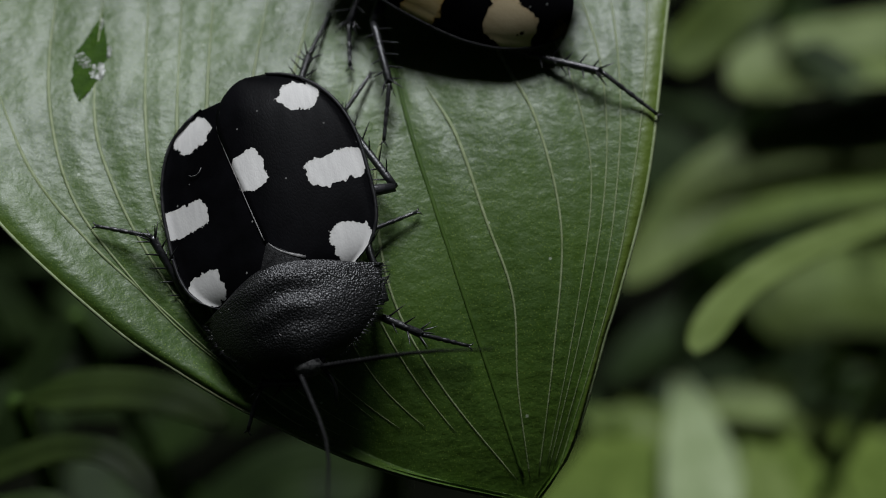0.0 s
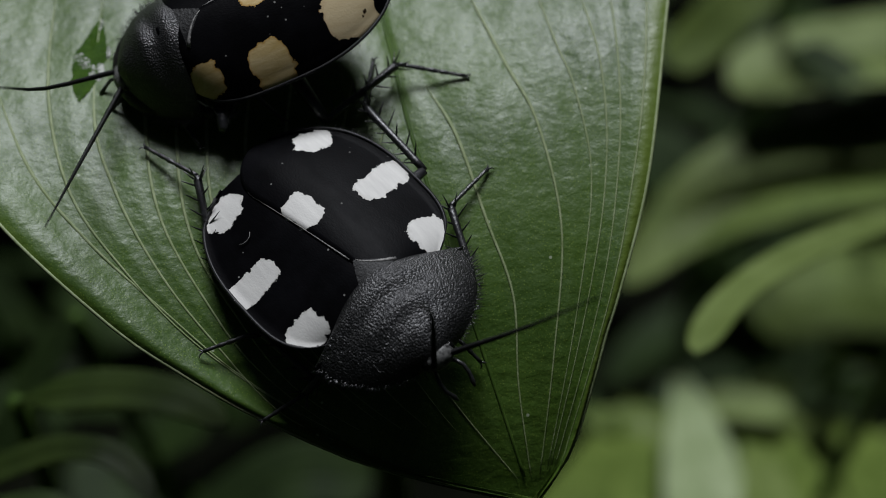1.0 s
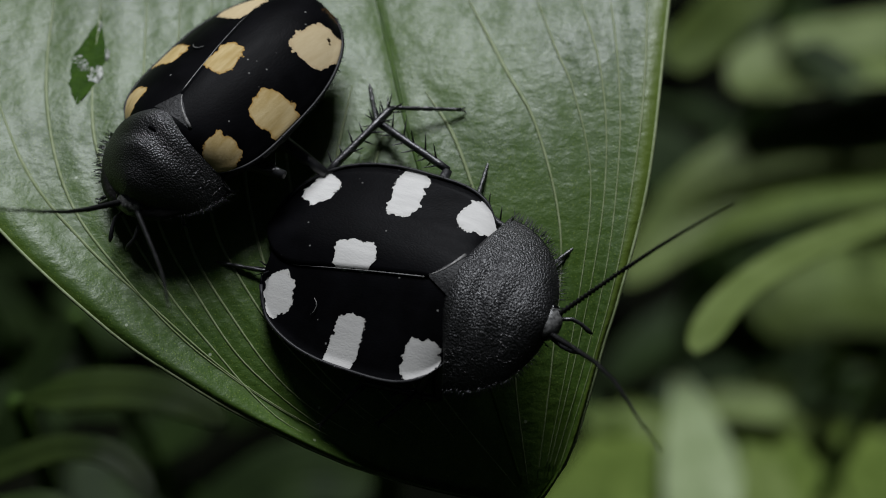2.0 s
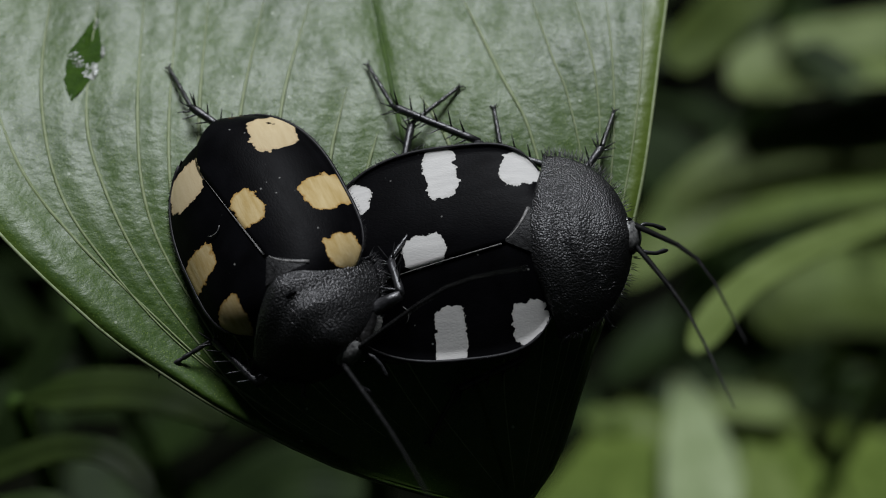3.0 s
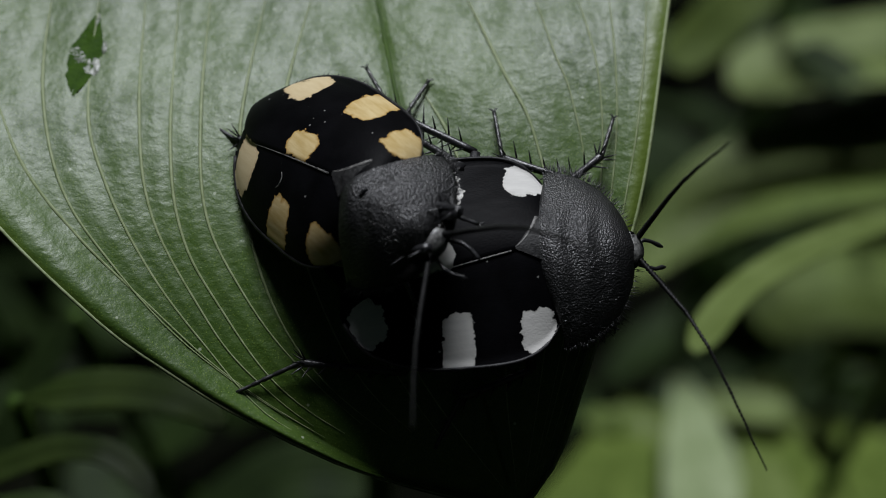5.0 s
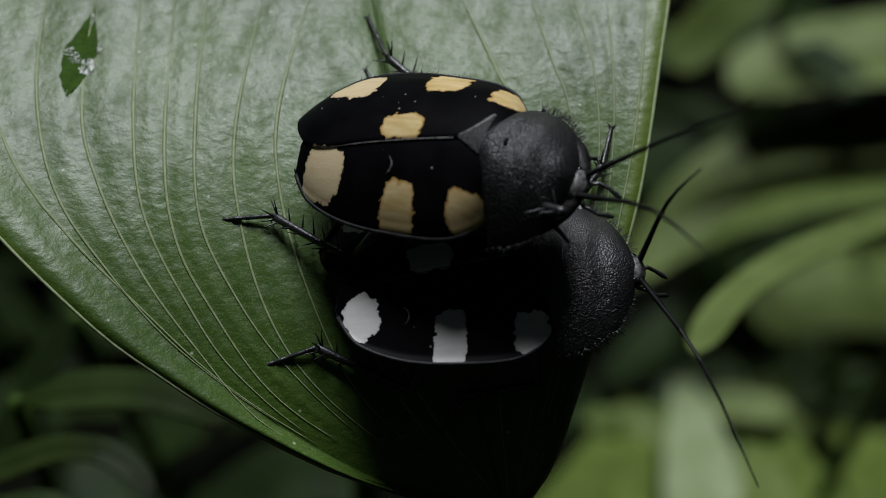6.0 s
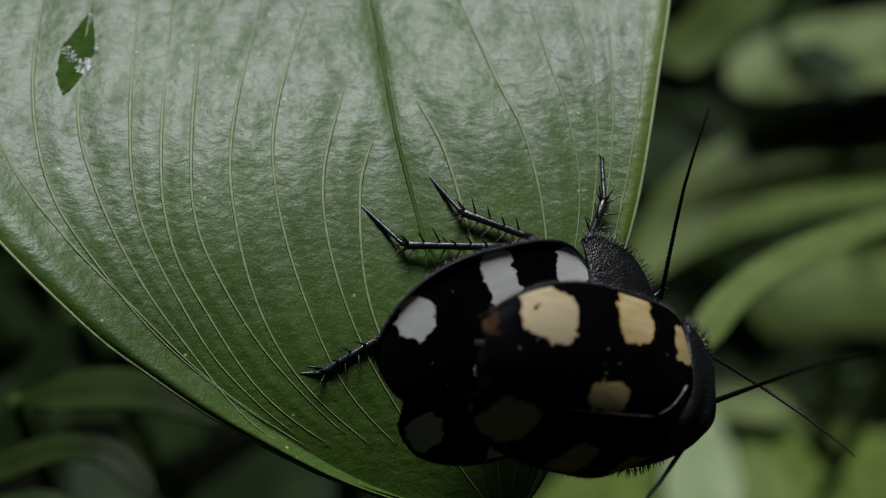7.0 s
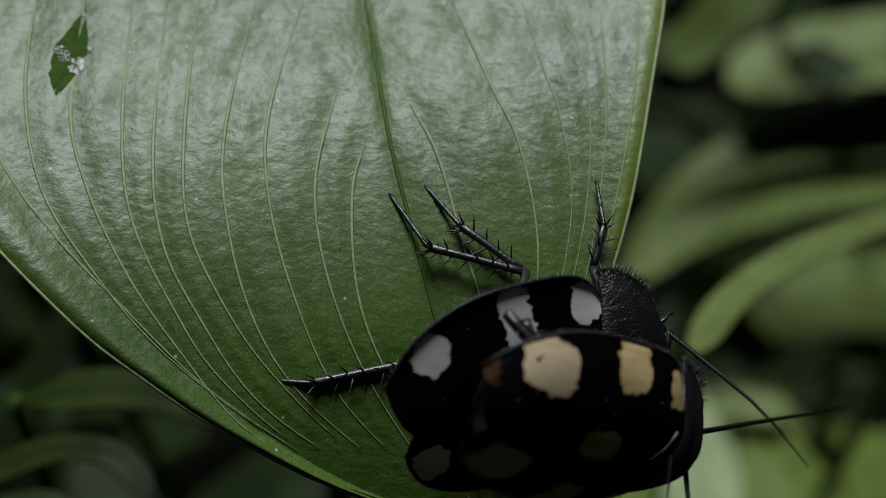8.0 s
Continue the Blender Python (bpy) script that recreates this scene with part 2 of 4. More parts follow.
VEINS.append([(-49.5, 19.7), (-44.2, 9.0), (-38.2, 1.8), (-30.2, -5.7), (-21.0, -13.7), (-9.5, -20.8), (0.9, -25.3)])
VEINS.append([(-43.6, 30.7), (-43.1, 17.8), (-39.8, 6.5), (-33.9, -1.7), (-25.5, -10.4), (-12.9, -19.0), (0.9, -24.9)])
VEINS.append([(-38.2, 30.7), (-37.9, 15.2), (-35.1, 6.6), (-30.1, -2.3), (-24.4, -9.7), (-17.5, -17.2), (-8.4, -21.7), (3.9, -25.8)])
VEINS.append([(-33.2, 30.6), (-32.3, 14.5), (-30.2, 3.6), (-25.1, -5.7), (-19.9, -12.6), (-10.7, -19.7), (3.9, -25.6)])
VEINS.append([(-29.4, 30.6), (-28.7, 11.4), (-26.8, 1.2), (-22.6, -6.3), (-16.4, -14.4), (-7.8, -20.2), (4.4, -25.6)])
VEINS.append([(-25.8, 30.6), (-25.7, 14.6), (-24.5, 3.6), (-20.8, -4.0), (-15.2, -11.5), (-6.0, -19.7), (5.1, -25.6)])
VEINS.append([(-19.3, 30.6), (-21.4, 12.7), (-20.1, 2.4), (-16.8, -6.9), (-11.8, -13.9), (-3.7, -20.4), (5.7, -25.7)])
VEINS.append([(-13.9, 30.6), (-16.9, 15.8), (-16.4, 6.6), (-13.3, -3.4), (-8.4, -13.3), (-1.4, -20.4), (6.2, -25.9)])
VEINS.append([(-10.0, 17.8), (-11.6, 8.4), (-10.2, -0.5), (-6.1, -10.4), (0.3, -19.8), (6.8, -25.9)])
VEINS.append([(-6.6, 12.7), (-7.7, 6.6), (-6.3, -4.6), (-1.4, -14.5), (7.2, -25.9)])
VEINS.append([(-8.5, 33.3), (-5.8, 20.9), (-3.7, 11.5), (0.4, -2.3), (3.9, -13.9), (7.5, -25.9)])
VEINS.append([(-2.1, 17.0), (1.0, 11.5), (3.9, 2.4), (6.5, -5.8), (6.8, -15.2), (8.0, -25.9)])
VEINS.append([(2.0, 29.6), (6.5, 19.5), (9.7, 12.6), (11.8, 1.2), (10.6, -11.7), (8.6, -25.9)])
VEINS.append([(9.8, 29.5), (12.2, 21.4), (13.9, 16.3), (15.2, 6.6), (13.2, -7.0), (9.2, -25.8)])
VEINS.append([(14.6, 29.4), (16.8, 19.5), (16.9, 8.4), (14.7, -4.6), (9.4, -25.8)])
VEINS.append([(18.4, 29.3), (18.8, 18.8), (18.2, 8.4), (15.7, -5.7), (9.8, -25.8)])
VEINS.append([(22.9, 31.3), (21.5, 17.5), (19.6, 6.6), (16.7, -5.7), (10.3, -25.9)])
LEAF_PIVOT = Vector((-10, 70, -54.8612))
LEAF_ROWS = [
    (0, 0.04, 0.03, 1.35, -1.01, 0.41, -0.65),
    (0.5, 0.01, -0.05, 1.12, -0.35, 0.23, -0.11),
    (1, 0.03, -0.15, 1.58, -1.11, 0.44, -0.49),
    (1.5, 0.03, -0.01, 1.57, -1.08, 0.09, -0.04),
    (3, -0.16, 0.11, 0.01, -0.51, -0.4, -0.17),
    (3.5, 0, 0, 0, 0, 0, 0),
    (4, -0.21, 0.14, -0.12, 0.38, -0.52, -0.03),
    (4.5, -0.28, -0.01, 0.07, -0.08, -0.05, -0.25),
    (6, -0.55, 0.5, -0.88, -0.14, -0.89, 1.18),
    (6.5, -0.7, 0.77, -1.14, -0.79, -0.93, 1.66),
    (7, -1.04, 1.24, -1.85, -0.04, -1.78, 1.51),
    (7.5, -0.95, 1.37, -2.24, -0.91, -1.37, 1.91),
    (8, -1.04, 1.37, -2.4, -0.37, -2.06, 1.78),
]
WHITE_ROWS = [
    (0, -14.88, -4.19, 2.83, 9.81, -20.38, -74.45),
    (0.5, -7.33, -6.42, 3.93, -9.82, -24.52, -48.43),
    (1, -5.72, -6.23, 4.85, -13.3, -26.84, -44.39),
    (1.5, -2.61, -6.94, 5.5, -13.07, -25.39, -36.8),
    (1.7, -0.84, -7.29, 5.23, -15.87, -23.73, -28.92),
    (2.8, 11.14, 0.15, 2.91, -13.72, -8.59, 5.71),
    (3, 10.34, -0.31, 2.61, -14.32, -7.53, 6.09),
    (3.5, 10.61, -0.41, 2.69, -14.39, -3.8, 4.99),
    (4, 11.08, -0.98, 2.79, -16.16, -2.67, 4.96),
    (4.5, 9.9, -0.43, 1.81, -18.29, 3.46, 3.36),
    (4.7, 10.14, -1.25, 2.47, -18.53, 3.53, 4.73),
    (5.8, 10.32, -3.1, 3.12, -32.88, -1.1, 3.11),
    (6, 10.39, -4.1, 3.41, -35.82, -1.33, 1.68),
    (6.3, 10.14, -4.28, 3.05, -33.91, 2.86, -0.46),
    (6.5, 7.97, -3.53, 3.9, -25.74, 13.38, -2.65),
    (6.7, 7.3, -1.12, 3.52, 3.75, 19.39, 3.81),
    (6.8, 9.85, -2.9, 3.65, 28.05, 20.95, 13.29),
    (6.9, 10.93, -9.9, 4.53, 19.64, 25.1, 11.18),
    (7, 12.38, -7.63, 3.94, 21.33, 24.15, 11.86),
    (7.5, 12.65, -8.89, 4.58, 26.15, 26.35, 13.97),
    (8, 13.04, -10.14, 4.75, 29.1, 25.7, 12.58),
]
YELLOW_ROWS = [
    (0, -5.91, 34.63, -14.17, 19.08, 5.66, 151.98),
    (0.5, -17.38, 34.65, -11.97, 8.55, -11.91, 170.12),
    (1, -26.76, 19.97, -7.77, 25.57, -0.94, -157.43),
    (1.5, -29, 11.66, -4.82, 27.23, -18.24, -136.65),
    (1.7, -28.82, 10.47, -3.21, 28.06, -18.89, -137.48),
    (2.8, -16.29, -2.96, 3.67, 7.82, -37.29, -72.98),
    (3, -13.02, -6.5, 5.51, 4.45, -28.84, -60.81),
    (3.5, -11.14, -7.38, 7.54, 6.2, -31.95, -57.4),
    (4, -8.82, -5.78, 8.36, 3.35, -34.17, -48.42),
    (4.5, -8.26, 0.99, 9.06, -6.22, -43.6, -39.83),
    (4.7, -6.92, 1.07, 8.87, 3.62, -44.29, -44.56),
    (5.8, 4.64, 6.62, 9.75, -24.77, -27.94, -9.63),
    (6, 6.91, 5.85, 10.58, -26.73, -25.13, -10.06),
    (6.3, 8.9, 4.84, 11.44, -30.35, -24.3, -13.18),
    (6.5, 11.29, 3.19, 13.03, -31.13, -19.28, -15.59),
    (6.6, 12.51, 2.66, 13.11, -23.42, -17.75, -18.21),
    (6.7, 12.18, -0.66, 10.84, -10.8, 11.57, -14.92),
    (6.8, 16.94, -14, 9.25, 0.91, 25.5, -22.63),
    (6.9, 17.42, -15.47, 10.55, 12.13, 32.52, -16.54),
    (7, 18.6, -13.45, 9.31, 9.44, 33.75, -17.85),
    (7.5, 17.23, -14.13, 11.23, 19.46, 40.48, -16.08),
    (8, 17.35, -15.97, 10.62, 20.66, 38.96, -16.95),
]
WHITE_FEET = {
    'Lf': [(0, 3.6, -10.2, 1.4), (0.5, 4.0, -10.3, 1.4), (1, 3.9, -11.6, 1.4), (1.5, 11.8, -4.6, 0.5), (1.7, 12.1, -4.4, 0.5), (2.8, 18.6, 14.8, -4.9), (3, 18.2, 14.7, -4.8), (3.5, 18.5, 14.3, -4.7), (4, 18.8, 13.9, -4.5), (4.5, 18.5, 14.3, -4.7), (4.7, 18.4, 13.6, -4.4), (5.8, 18.0, 13.4, -3.4), (6, 17.8, 13.0, -3.1), (6.3, 17.8, 12.3, -2.7), (6.5, 17.1, 12.1, -2.6), (6.7, 16.9, 10.6, -2.0), (6.9, 15.9, 7.7, -0.9), (7, 16.8, 9.5, -1.5), (7.5, 15.6, 9.5, -1.3), (8, 16.0, 8.8, -0.9)],
    'Lm': [(0, -2.9, 3.9, -0.9), (0.5, 5.0, 8.4, -2.5), (1, 4.6, 8.5, -2.5), (1.5, 4.6, 8.2, -2.4), (1.7, 4.7, 8.4, -2.5), (2.8, 5.8, 15.4, -5.4), (3, 5.4, 15.1, -5.3), (3.5, 5.7, 15.3, -5.4), (4, 6.1, 15.0, -5.2), (4.5, 5.7, 15.3, -5.4), (4.7, 5.8, 14.6, -5.0), (5.8, 5.5, 14.2, -4.0), (6.5, 4.6, 13.6, -3.4), (6.7, -1.4, 8.4, -1.3), (6.8, -3.2, 5.3, -0.0), (6.9, -2.6, 6.7, -0.5), (7, -1.7, 8.0, -1.0), (7.5, -2.7, 8.0, -0.8), (8, -1.9, 6.7, -0.2)],
    'Lh': [(0, -7.9, 19.0, -7.8), (0.5, -7.9, 18.3, -7.4), (1, -7.6, 20.6, -8.8), (1.5, -7.6, 20.5, -8.8), (1.7, -7.6, 20.3, -8.6), (2.8, -7.9, 19.9, -8.4), (3, -8.2, 20.0, -8.4), (3.5, -7.8, 20.1, -8.5), (4, -7.5, 19.8, -8.3), (4.5, -7.6, 20.3, -8.6), (4.7, -7.6, 19.7, -8.2), (5.8, -8.4, 19.2, -7.1), (6.3, -8.2, 19.6, -7.1), (6.5, -8.8, 19.9, -7.2), (6.7, -8.3, 14.4, -3.9), (6.8, -8.5, 6.5, -0.2), (6.9, -9.9, 4.3, 0.7), (7, -9.0, 5.0, 0.4), (7.5, -3.7, 2.7, 1.1), (8, -5.4, 5.6, 0.4)],
    'Rf': [(0, -19.9, -18.3, 4.3), (0.5, -20.0, -18.4, 4.3), (1, -19.8, -18.2, 4.3), (1.5, -19.8, -18.4, 4.3), (1.7, -18.1, -20.6, 4.0), (2.8, 17.6, -7.9, 0.5), (3, 17.4, -7.9, 0.5), (3.5, 17.8, -7.7, 0.5), (4, 17.9, -8.0, 0.5), (4.5, 17.6, -7.9, 0.5), (4.7, 17.9, -8.1, 0.5), (5.8, 17.2, -8.7, 1.4), (6.3, 16.6, -9.2, 1.7), (6.5, 16.1, -9.8, 1.8)],
    'Rm': [(0, -35.8, 2.4, 1.2), (0.5, -26.1, -9.1, 4.1), (1, -24.4, -10.3, 4.1), (1.5, -21.0, -14.3, 4.3), (2.8, -1.4, -19.7, 1.8), (4.7, -1.4, -20.3, 1.8), (5.8, -0.8, -20.2, 2.5), (6.5, -1.6, -20.2, 3.0)],
    'Rh': [(0, -12.2, 27.7, -13.8), (0.5, -31.6, 10.9, -3.0), (1, -31.4, 10.8, -2.9), (1.5, -26.3, 5.7, -0.5), (1.7, -26.2, 5.4, -0.4), (2.8, -21.0, -11.5, 4.0), (4, -22.4, -14.3, 4.4), (4.5, -22.7, -14.6, 4.5), (4.7, -22.1, -14.3, 4.4), (5.8, -19.5, -12.5, 4.8), (6, -19.7, -12.3, 4.9), (6.3, -19.7, -12.5, 5.1), (6.5, -20.4, -12.6, 5.2), (6.7, -19.9, -12.2, 5.2), (6.9, -20.8, -14.7, 5.6), (7, -19.6, -12.9, 5.3), (7.5, -21.0, -12.6, 5.6), (8, -20.5, -13.2, 5.8)],
}
WHITE_FEELERS = {
    'L': [(0, 13.4, 11.8, 9.3, 18.1, 20.5, 17.6), (0.5, 16.8, 10.1, 8.9, 25.0, 21.3, 8.9), (1, 17.0, 5.9, 12.5, 23.8, 10.0, 22.7), (1.5, 18.3, 8.1, 9.6, 27.1, 12.6, 18.0), (1.7, 18.2, 7.9, 8.3, 27.5, 10.7, 18.4), (2.8, 14.4, 6, 12.7, 18, 8.6, 26), (3, 15.5, -5.4, 12.5, 19.0, -15.2, 20.3), (3.2, 13, 7.7, 12.3, 15.4, 13.9, 24.6), (3.5, 15.7, 5.2, 13.6, 23.9, 12.1, 21.0), (4, 12.8, 10.7, 11.1, 15.9, 17.2, 21.9), (4.5, 12.9, 4.5, 15.0, 16.4, 4.7, 27.5), (4.7, 11.8, 0.8, 14.4, 13.6, -2.3, 28), (5.8, 13.1, 9.1, 11.2, 17.3, 11, 24.5), (6, 11.5, -1.2, 15.6, 13.4, -6.4, 27.3), (6.3, 12, 2.2, 14.4, 15.3, 0.8, 27.9), (6.5, 11.3, -0.7, 14.3, 9.4, -9.9, 24.8), (6.9, 4.7, 9, 10.3, -0.5, 9.9, 23.3), (7, 11.5, 13.8, 4.7, 9.3, 24.1, 12.4), (7.5, 12.7, 11.2, 10.5, 17.0, 20.1, 19.0), (8, 11.0, -0.8, 15.7, 8.0, -0.3, 28.3)],
    'R': [(0, 19.4, 2.0, 10.9, 27.6, 3.4, 20.8), (0.5, 17.7, -1.5, 11.7, 24.6, -3.8, 23.7), (1, 11.5, -0.3, 15.7, 15.8, -2.8, 27.8), (1.5, 19.8, -3.9, 10.5, 28.6, -9.4, 18.3), (1.7, 18.2, -4.6, 10.4, 26.9, -11.1, 19.2), (2.8, 17, -9.7, 6.5, 21.4, -21.6, 12.3), (3, 14.0, -10.0, 11.3, 17.4, -20.6, 18.1), (3.2, 14.6, -9.4, 9.6, 17.1, -19.4, 19), (3.5, 11.4, -13.8, 4.9, 12.6, -26.7, 5.6), (4, 18.9, -7.8, 9.1, 26.1, -16.1, 16.0), (4.5, 19.1, -8.6, 7.8, 28.6, -18.2, 8.2), (4.7, 15.4, -10.1, 7.8, 21.7, -22.5, 6.6), (5.8, 13.2, -12, 5.5, 17.2, -25.1, 2.8), (6, 14.4, -12.9, 5.7, 19.6, -24.7, 0.2), (6.3, 12.9, -11.5, 7.2, 15.9, -25.1, 7.7), (6.5, 18.5, -8.8, 8.4, 28.5, -17.4, 10.3), (6.9, 16.4, -4.7, 11.9, 14.7, -5.8, 25.8), (7, 18.4, -8.5, 13.6, 18.2, -10.1, 26.5), (7.5, 14.2, -5, 13, 11.9, -3.5, 26.7), (8, 3.0, -2.8, 14.0, -4.8, -2.2, 24.3)],
}
YELLOW_FEET = {
    'Lf': [(0, -10.0, 18.5, -7.5), (0.5, -18.5, 17.7, -7.1), (1, -26.6, 12.1, -3.7), (1.5, -30.6, 1.2, 1.5), (1.7, -30.5, 0.6, 1.7), (2.8, -4.8, 1.2, 6.7), (3, -2.8, 2.6, 5.9), (3.5, -2.2, 2.6, 6.2), (3.8, 0.3, 6.3, 5.6), (4, 2.6, 8.9, 5), (4.5, 3, 3, 8.1), (4.7, 3.7, 2.3, 8.2)],
    'Lm': [(0, -6.8, 5.5, -1.2), (0.5, -15.9, 14.8, -5.3), (1, -17.1, 13.9, -4.8), (1.5, -21.0, 6.6, -1.1), (1.7, -20.9, 6.0, -0.8)],
    'Lh': [(0, 23.2, 14.2, -4.5), (0.5, 8.8, 12.6, -4.1), (1, 2.3, 18.8, -7.3), (1.5, 2.3, 18.6, -7.2), (1.7, 2.2, 18.2, -7.0), (2.8, 1.5, 17.7, -6.8), (3, 1.6, 17.5, -6.7), (3.5, 2.1, 17.7, -6.7), (4, 2.3, 17.3, -6.6), (4.5, 1.0, 17.7, -6.8), (4.7, -0.5, 15.3, -5.6), (5.8, -8.4, 25.5, -11.3), (6, -8.3, 25.5, -11.1), (6.3, -8.6, 25.2, -10.8), (6.5, -7.6, 23.5, -9.5)],
    'Rm': [(3, -28.6, -12.3, 4.8), (3.5, -28.3, -12.3, 4.8), (4, -28.1, -12.3, 4.7), (4.5, -27.1, -11.5, 4.5), (4.7, -26.1, -10.8, 4.4)],
    'Rh': [(2.8, -30.3, 20.2, -8.9), (3, -29.8, 19.7, -8.5), (3.5, -29.1, 19.5, -8.4), (4, -28.9, 19.2, -8.1), (4.5, -29.0, 19.3, -8.2), (4.7, -29.0, 18.9, -7.9), (5.8, -26.0, 2.2, 1.7), (6, -24.7, 3.0, 1.5), (6.3, -20.5, 0.1, 2.5)],
}
YELLOW_FEELERS = {
    'L': [(1, 13.9, 11.3, 8.4, 17.6, 21.1, 16.1), (1.5, 11.3, 12.4, 6, 17, 23.5, 12.4), (2.8, 15.8, 8.3, 8.6, 22.1, 15.6, 18.7), (3, 10.3, 13.8, 9.3, 17.0, 21.5, 17.4), (3.5, 13.9, 12.7, 8.3, 21.9, 18.5, 16.8), (4, 13.7, 9.8, 11.9, 21.4, 16.4, 20.0), (4.5, 19.5, 6.7, 6.3, 31.8, 9.0, 9.6), (4.7, 17.8, 7.9, 5, 31, 11.2, 8.2), (5.8, 15.4, 0.4, 12, 24.7, -3.5, 21.7), (6, 18.1, 1.6, 11.1, 27.8, 0.9, 19.7), (6.3, 14.2, 2.4, 12.8, 21.7, -3.4, 23.2), (6.5, 10.4, 4.8, 15.1, 14.8, 6.3, 27.3), (6.7, 8, -0.5, 14.4, 5.8, -2.6, 28.1), (6.9, 1.8, 8.1, 10.4, -6.7, 13, 20.4), (7, 6.0, 8.4, 13.5, 2.6, 14.3, 24.5), (7.5, 5.9, 9.3, 12.8, 1.3, 16.4, 22.6), (8, 6.1, 9.5, 12.7, 1.0, 16.7, 22.2)],
    'R': [(1, 14.0, 4.4, 13.0, 16.1, 10.2, 24.5), (1.5, 15.0, 3.5, 12.9, 20.2, 7.5, 24.1), (2.8, 16.6, 3.5, 9.8, 27.6, 4.9, 18.4), (3, 19.5, 2.8, 8.7, 30.3, 4.3, 15.8), (3.5, 18.1, 1.3, 11.2, 28.3, 0.7, 19.1), (4, 17.5, 1.6, 9.5, 28.4, 1.2, 18.3), (4.5, 20.1, -4.3, 4.3, 31.7, -9.6, 2.1), (4.7, 17.2, -7.6, 6.4, 28.6, -13.2, 12), (5.8, 18.3, -4.9, 7.2, 29.7, -12.2, 10.7), (6, 18.3, -5.1, 9.7, 27.5, -12.3, 15.6), (6.3, 15.9, 2.2, 11.1, 24.7, -0.5, 21.6), (6.5, 16.8, -10.6, 3.6, 24.2, -21.3, 4.7), (6.7, 6.6, -9.7, 10.5, 3.1, -18.7, 20.7), (6.9, 0, -2.2, 11.5, -9.5, -3.4, 21.7), (7, -0.2, -5.5, 10, -10.4, -9.1, 19), (7.5, 1.7, -0.8, 14.3, -5.6, -0.4, 25.0), (8, 0.5, -1.7, 13.5, -8.2, 0.3, 23.0)],
}

LEGS = {  # hip, lengths of thigh, shin, foot, resting foot
    "Lf": ((4.0, 3.0, 1.6), (6.2, 4.6, 5.0), (8.0, 5.0, 0.2)),
    "Lm": ((-2.5, 1.6, 1.6), (9.6, 7.8, 6.2), (-8.0, 6.0, 0.2)),
    "Lh": ((-8.5, 2.0, 1.6), (10.8, 10.4, 7.4), (-16.0, 5.0, 0.2)),
    "Rf": ((4.0, -3.0, 1.6), (6.2, 4.6, 5.0), (8.0, -5.0, 0.2)),
    "Rm": ((-2.5, -1.6, 1.6), (9.6, 7.8, 6.2), (-8.0, -6.0, 0.2)),
    "Rh": ((-8.5, -2.0, 1.6), (10.8, 10.4, 7.4), (-16.0, -5.0, 0.2)),
}


def leaf_pose(row):
    t, rx, ry, rz, x, y, z = row
    v = Vector((radians(rx), radians(ry), radians(rz)))
    r = Matrix.Rotation(v.length, 4, v.normalized()) if v.length > 1e-6 else Matrix()
    return Matrix.Translation((LEAF_PIVOT + Vector((x, y, z))) * MM) @ r


def scaled(m):
    return Matrix.Translation(m.translation * MM) @ m.to_3x3().to_4x4()


def along(a, b, up=(0, 0, 1)):
    """A pose (mm) at a whose x axis points to b."""
    x = (Vector(b) - Vector(a)).normalized()
    y = Vector(up).cross(x)
    y = (y if y.length > 0.05 else Vector((0, 1, 0)).cross(x)).normalized()
    z = x.cross(y)
    return Matrix.Translation(a) @ Matrix((x, y, z)).transposed().to_4x4()


def table_at(rows, t):
    """Linear between the rows of a table; None outside."""
    if t < rows[0][0] - 0.01 or t > rows[-1][0] + 0.01:
        return None
    ts = [r[0] for r in rows]
    return [float(np.interp(t, ts, [r[k] for r in rows])) for k in range(1, len(rows[0]))]


def leg_joints(hip, lengths, foot, up):
    """Hip, knee, ankle and toe for a foot that is as near to the wished place as the leg reaches."""
    h, f = Vector(hip), Vector(foot)
    lf, lt, ls = lengths
    side = 1 if h.y > 0 else -1
    reach = (lf + lt + ls) * 0.96
    if (f - h).length > reach:
        f = h + (f - h).normalized() * reach
    d = f - h
    d = d - up * d.dot(up)
    d = d.normalized() if d.length > 0.1 else Vector((0, side, 0))
    ankle = f - d * ls * 0.97 + up * ls * 0.16
    v = ankle - h
    L = min(max(v.length, abs(lf - lt) + 0.6), (lf + lt) * 0.985)
    v = v.normalized()
    ankle = h + v * L
    a = (lf * lf - lt * lt + L * L) / (2 * L)
    hgt = math.sqrt(max(lf * lf - a * a, 0.01))
    bend = Vector((-0.5 if hip[0] > 1 else 0.9, -0.1 * side, 0)) + up * 0.05
    wish = (bend - v * bend.dot(v)).normalized()
    best = None
    for k in range(36):
        n = Matrix.Rotation(k * math.pi / 18, 3, v) @ wish
        knee = h + v * a + n * hgt
        out = abs(knee.y) - float(half_width(min(max(knee.x, -22), 1)))
        cost = 0.6 * (1 - n.dot(wish)) + 0.3 * max(0, out + 0.5) + 0.35 * max(0, knee.z - 3.0)
        for q in (h.lerp(knee, 0.5), knee, knee.lerp(ankle, 0.25), knee.lerp(ankle, 0.5), knee.lerp(ankle, 0.75), ankle):
            cost += 1.5 * max(0, 0.4 - (q - f).dot(up))
            if abs(q.y) < float(half_width(min(max(q.x, -22), 1))) + 0.6:
                cost += 5 * max(0, q.z - 2.4)
        if best is None or cost < best[0]:
            best = (cost, knee)
    knee = best[1]
    toe = ankle + (f - ankle).normalized() * ls
    return h, knee, ankle, toe


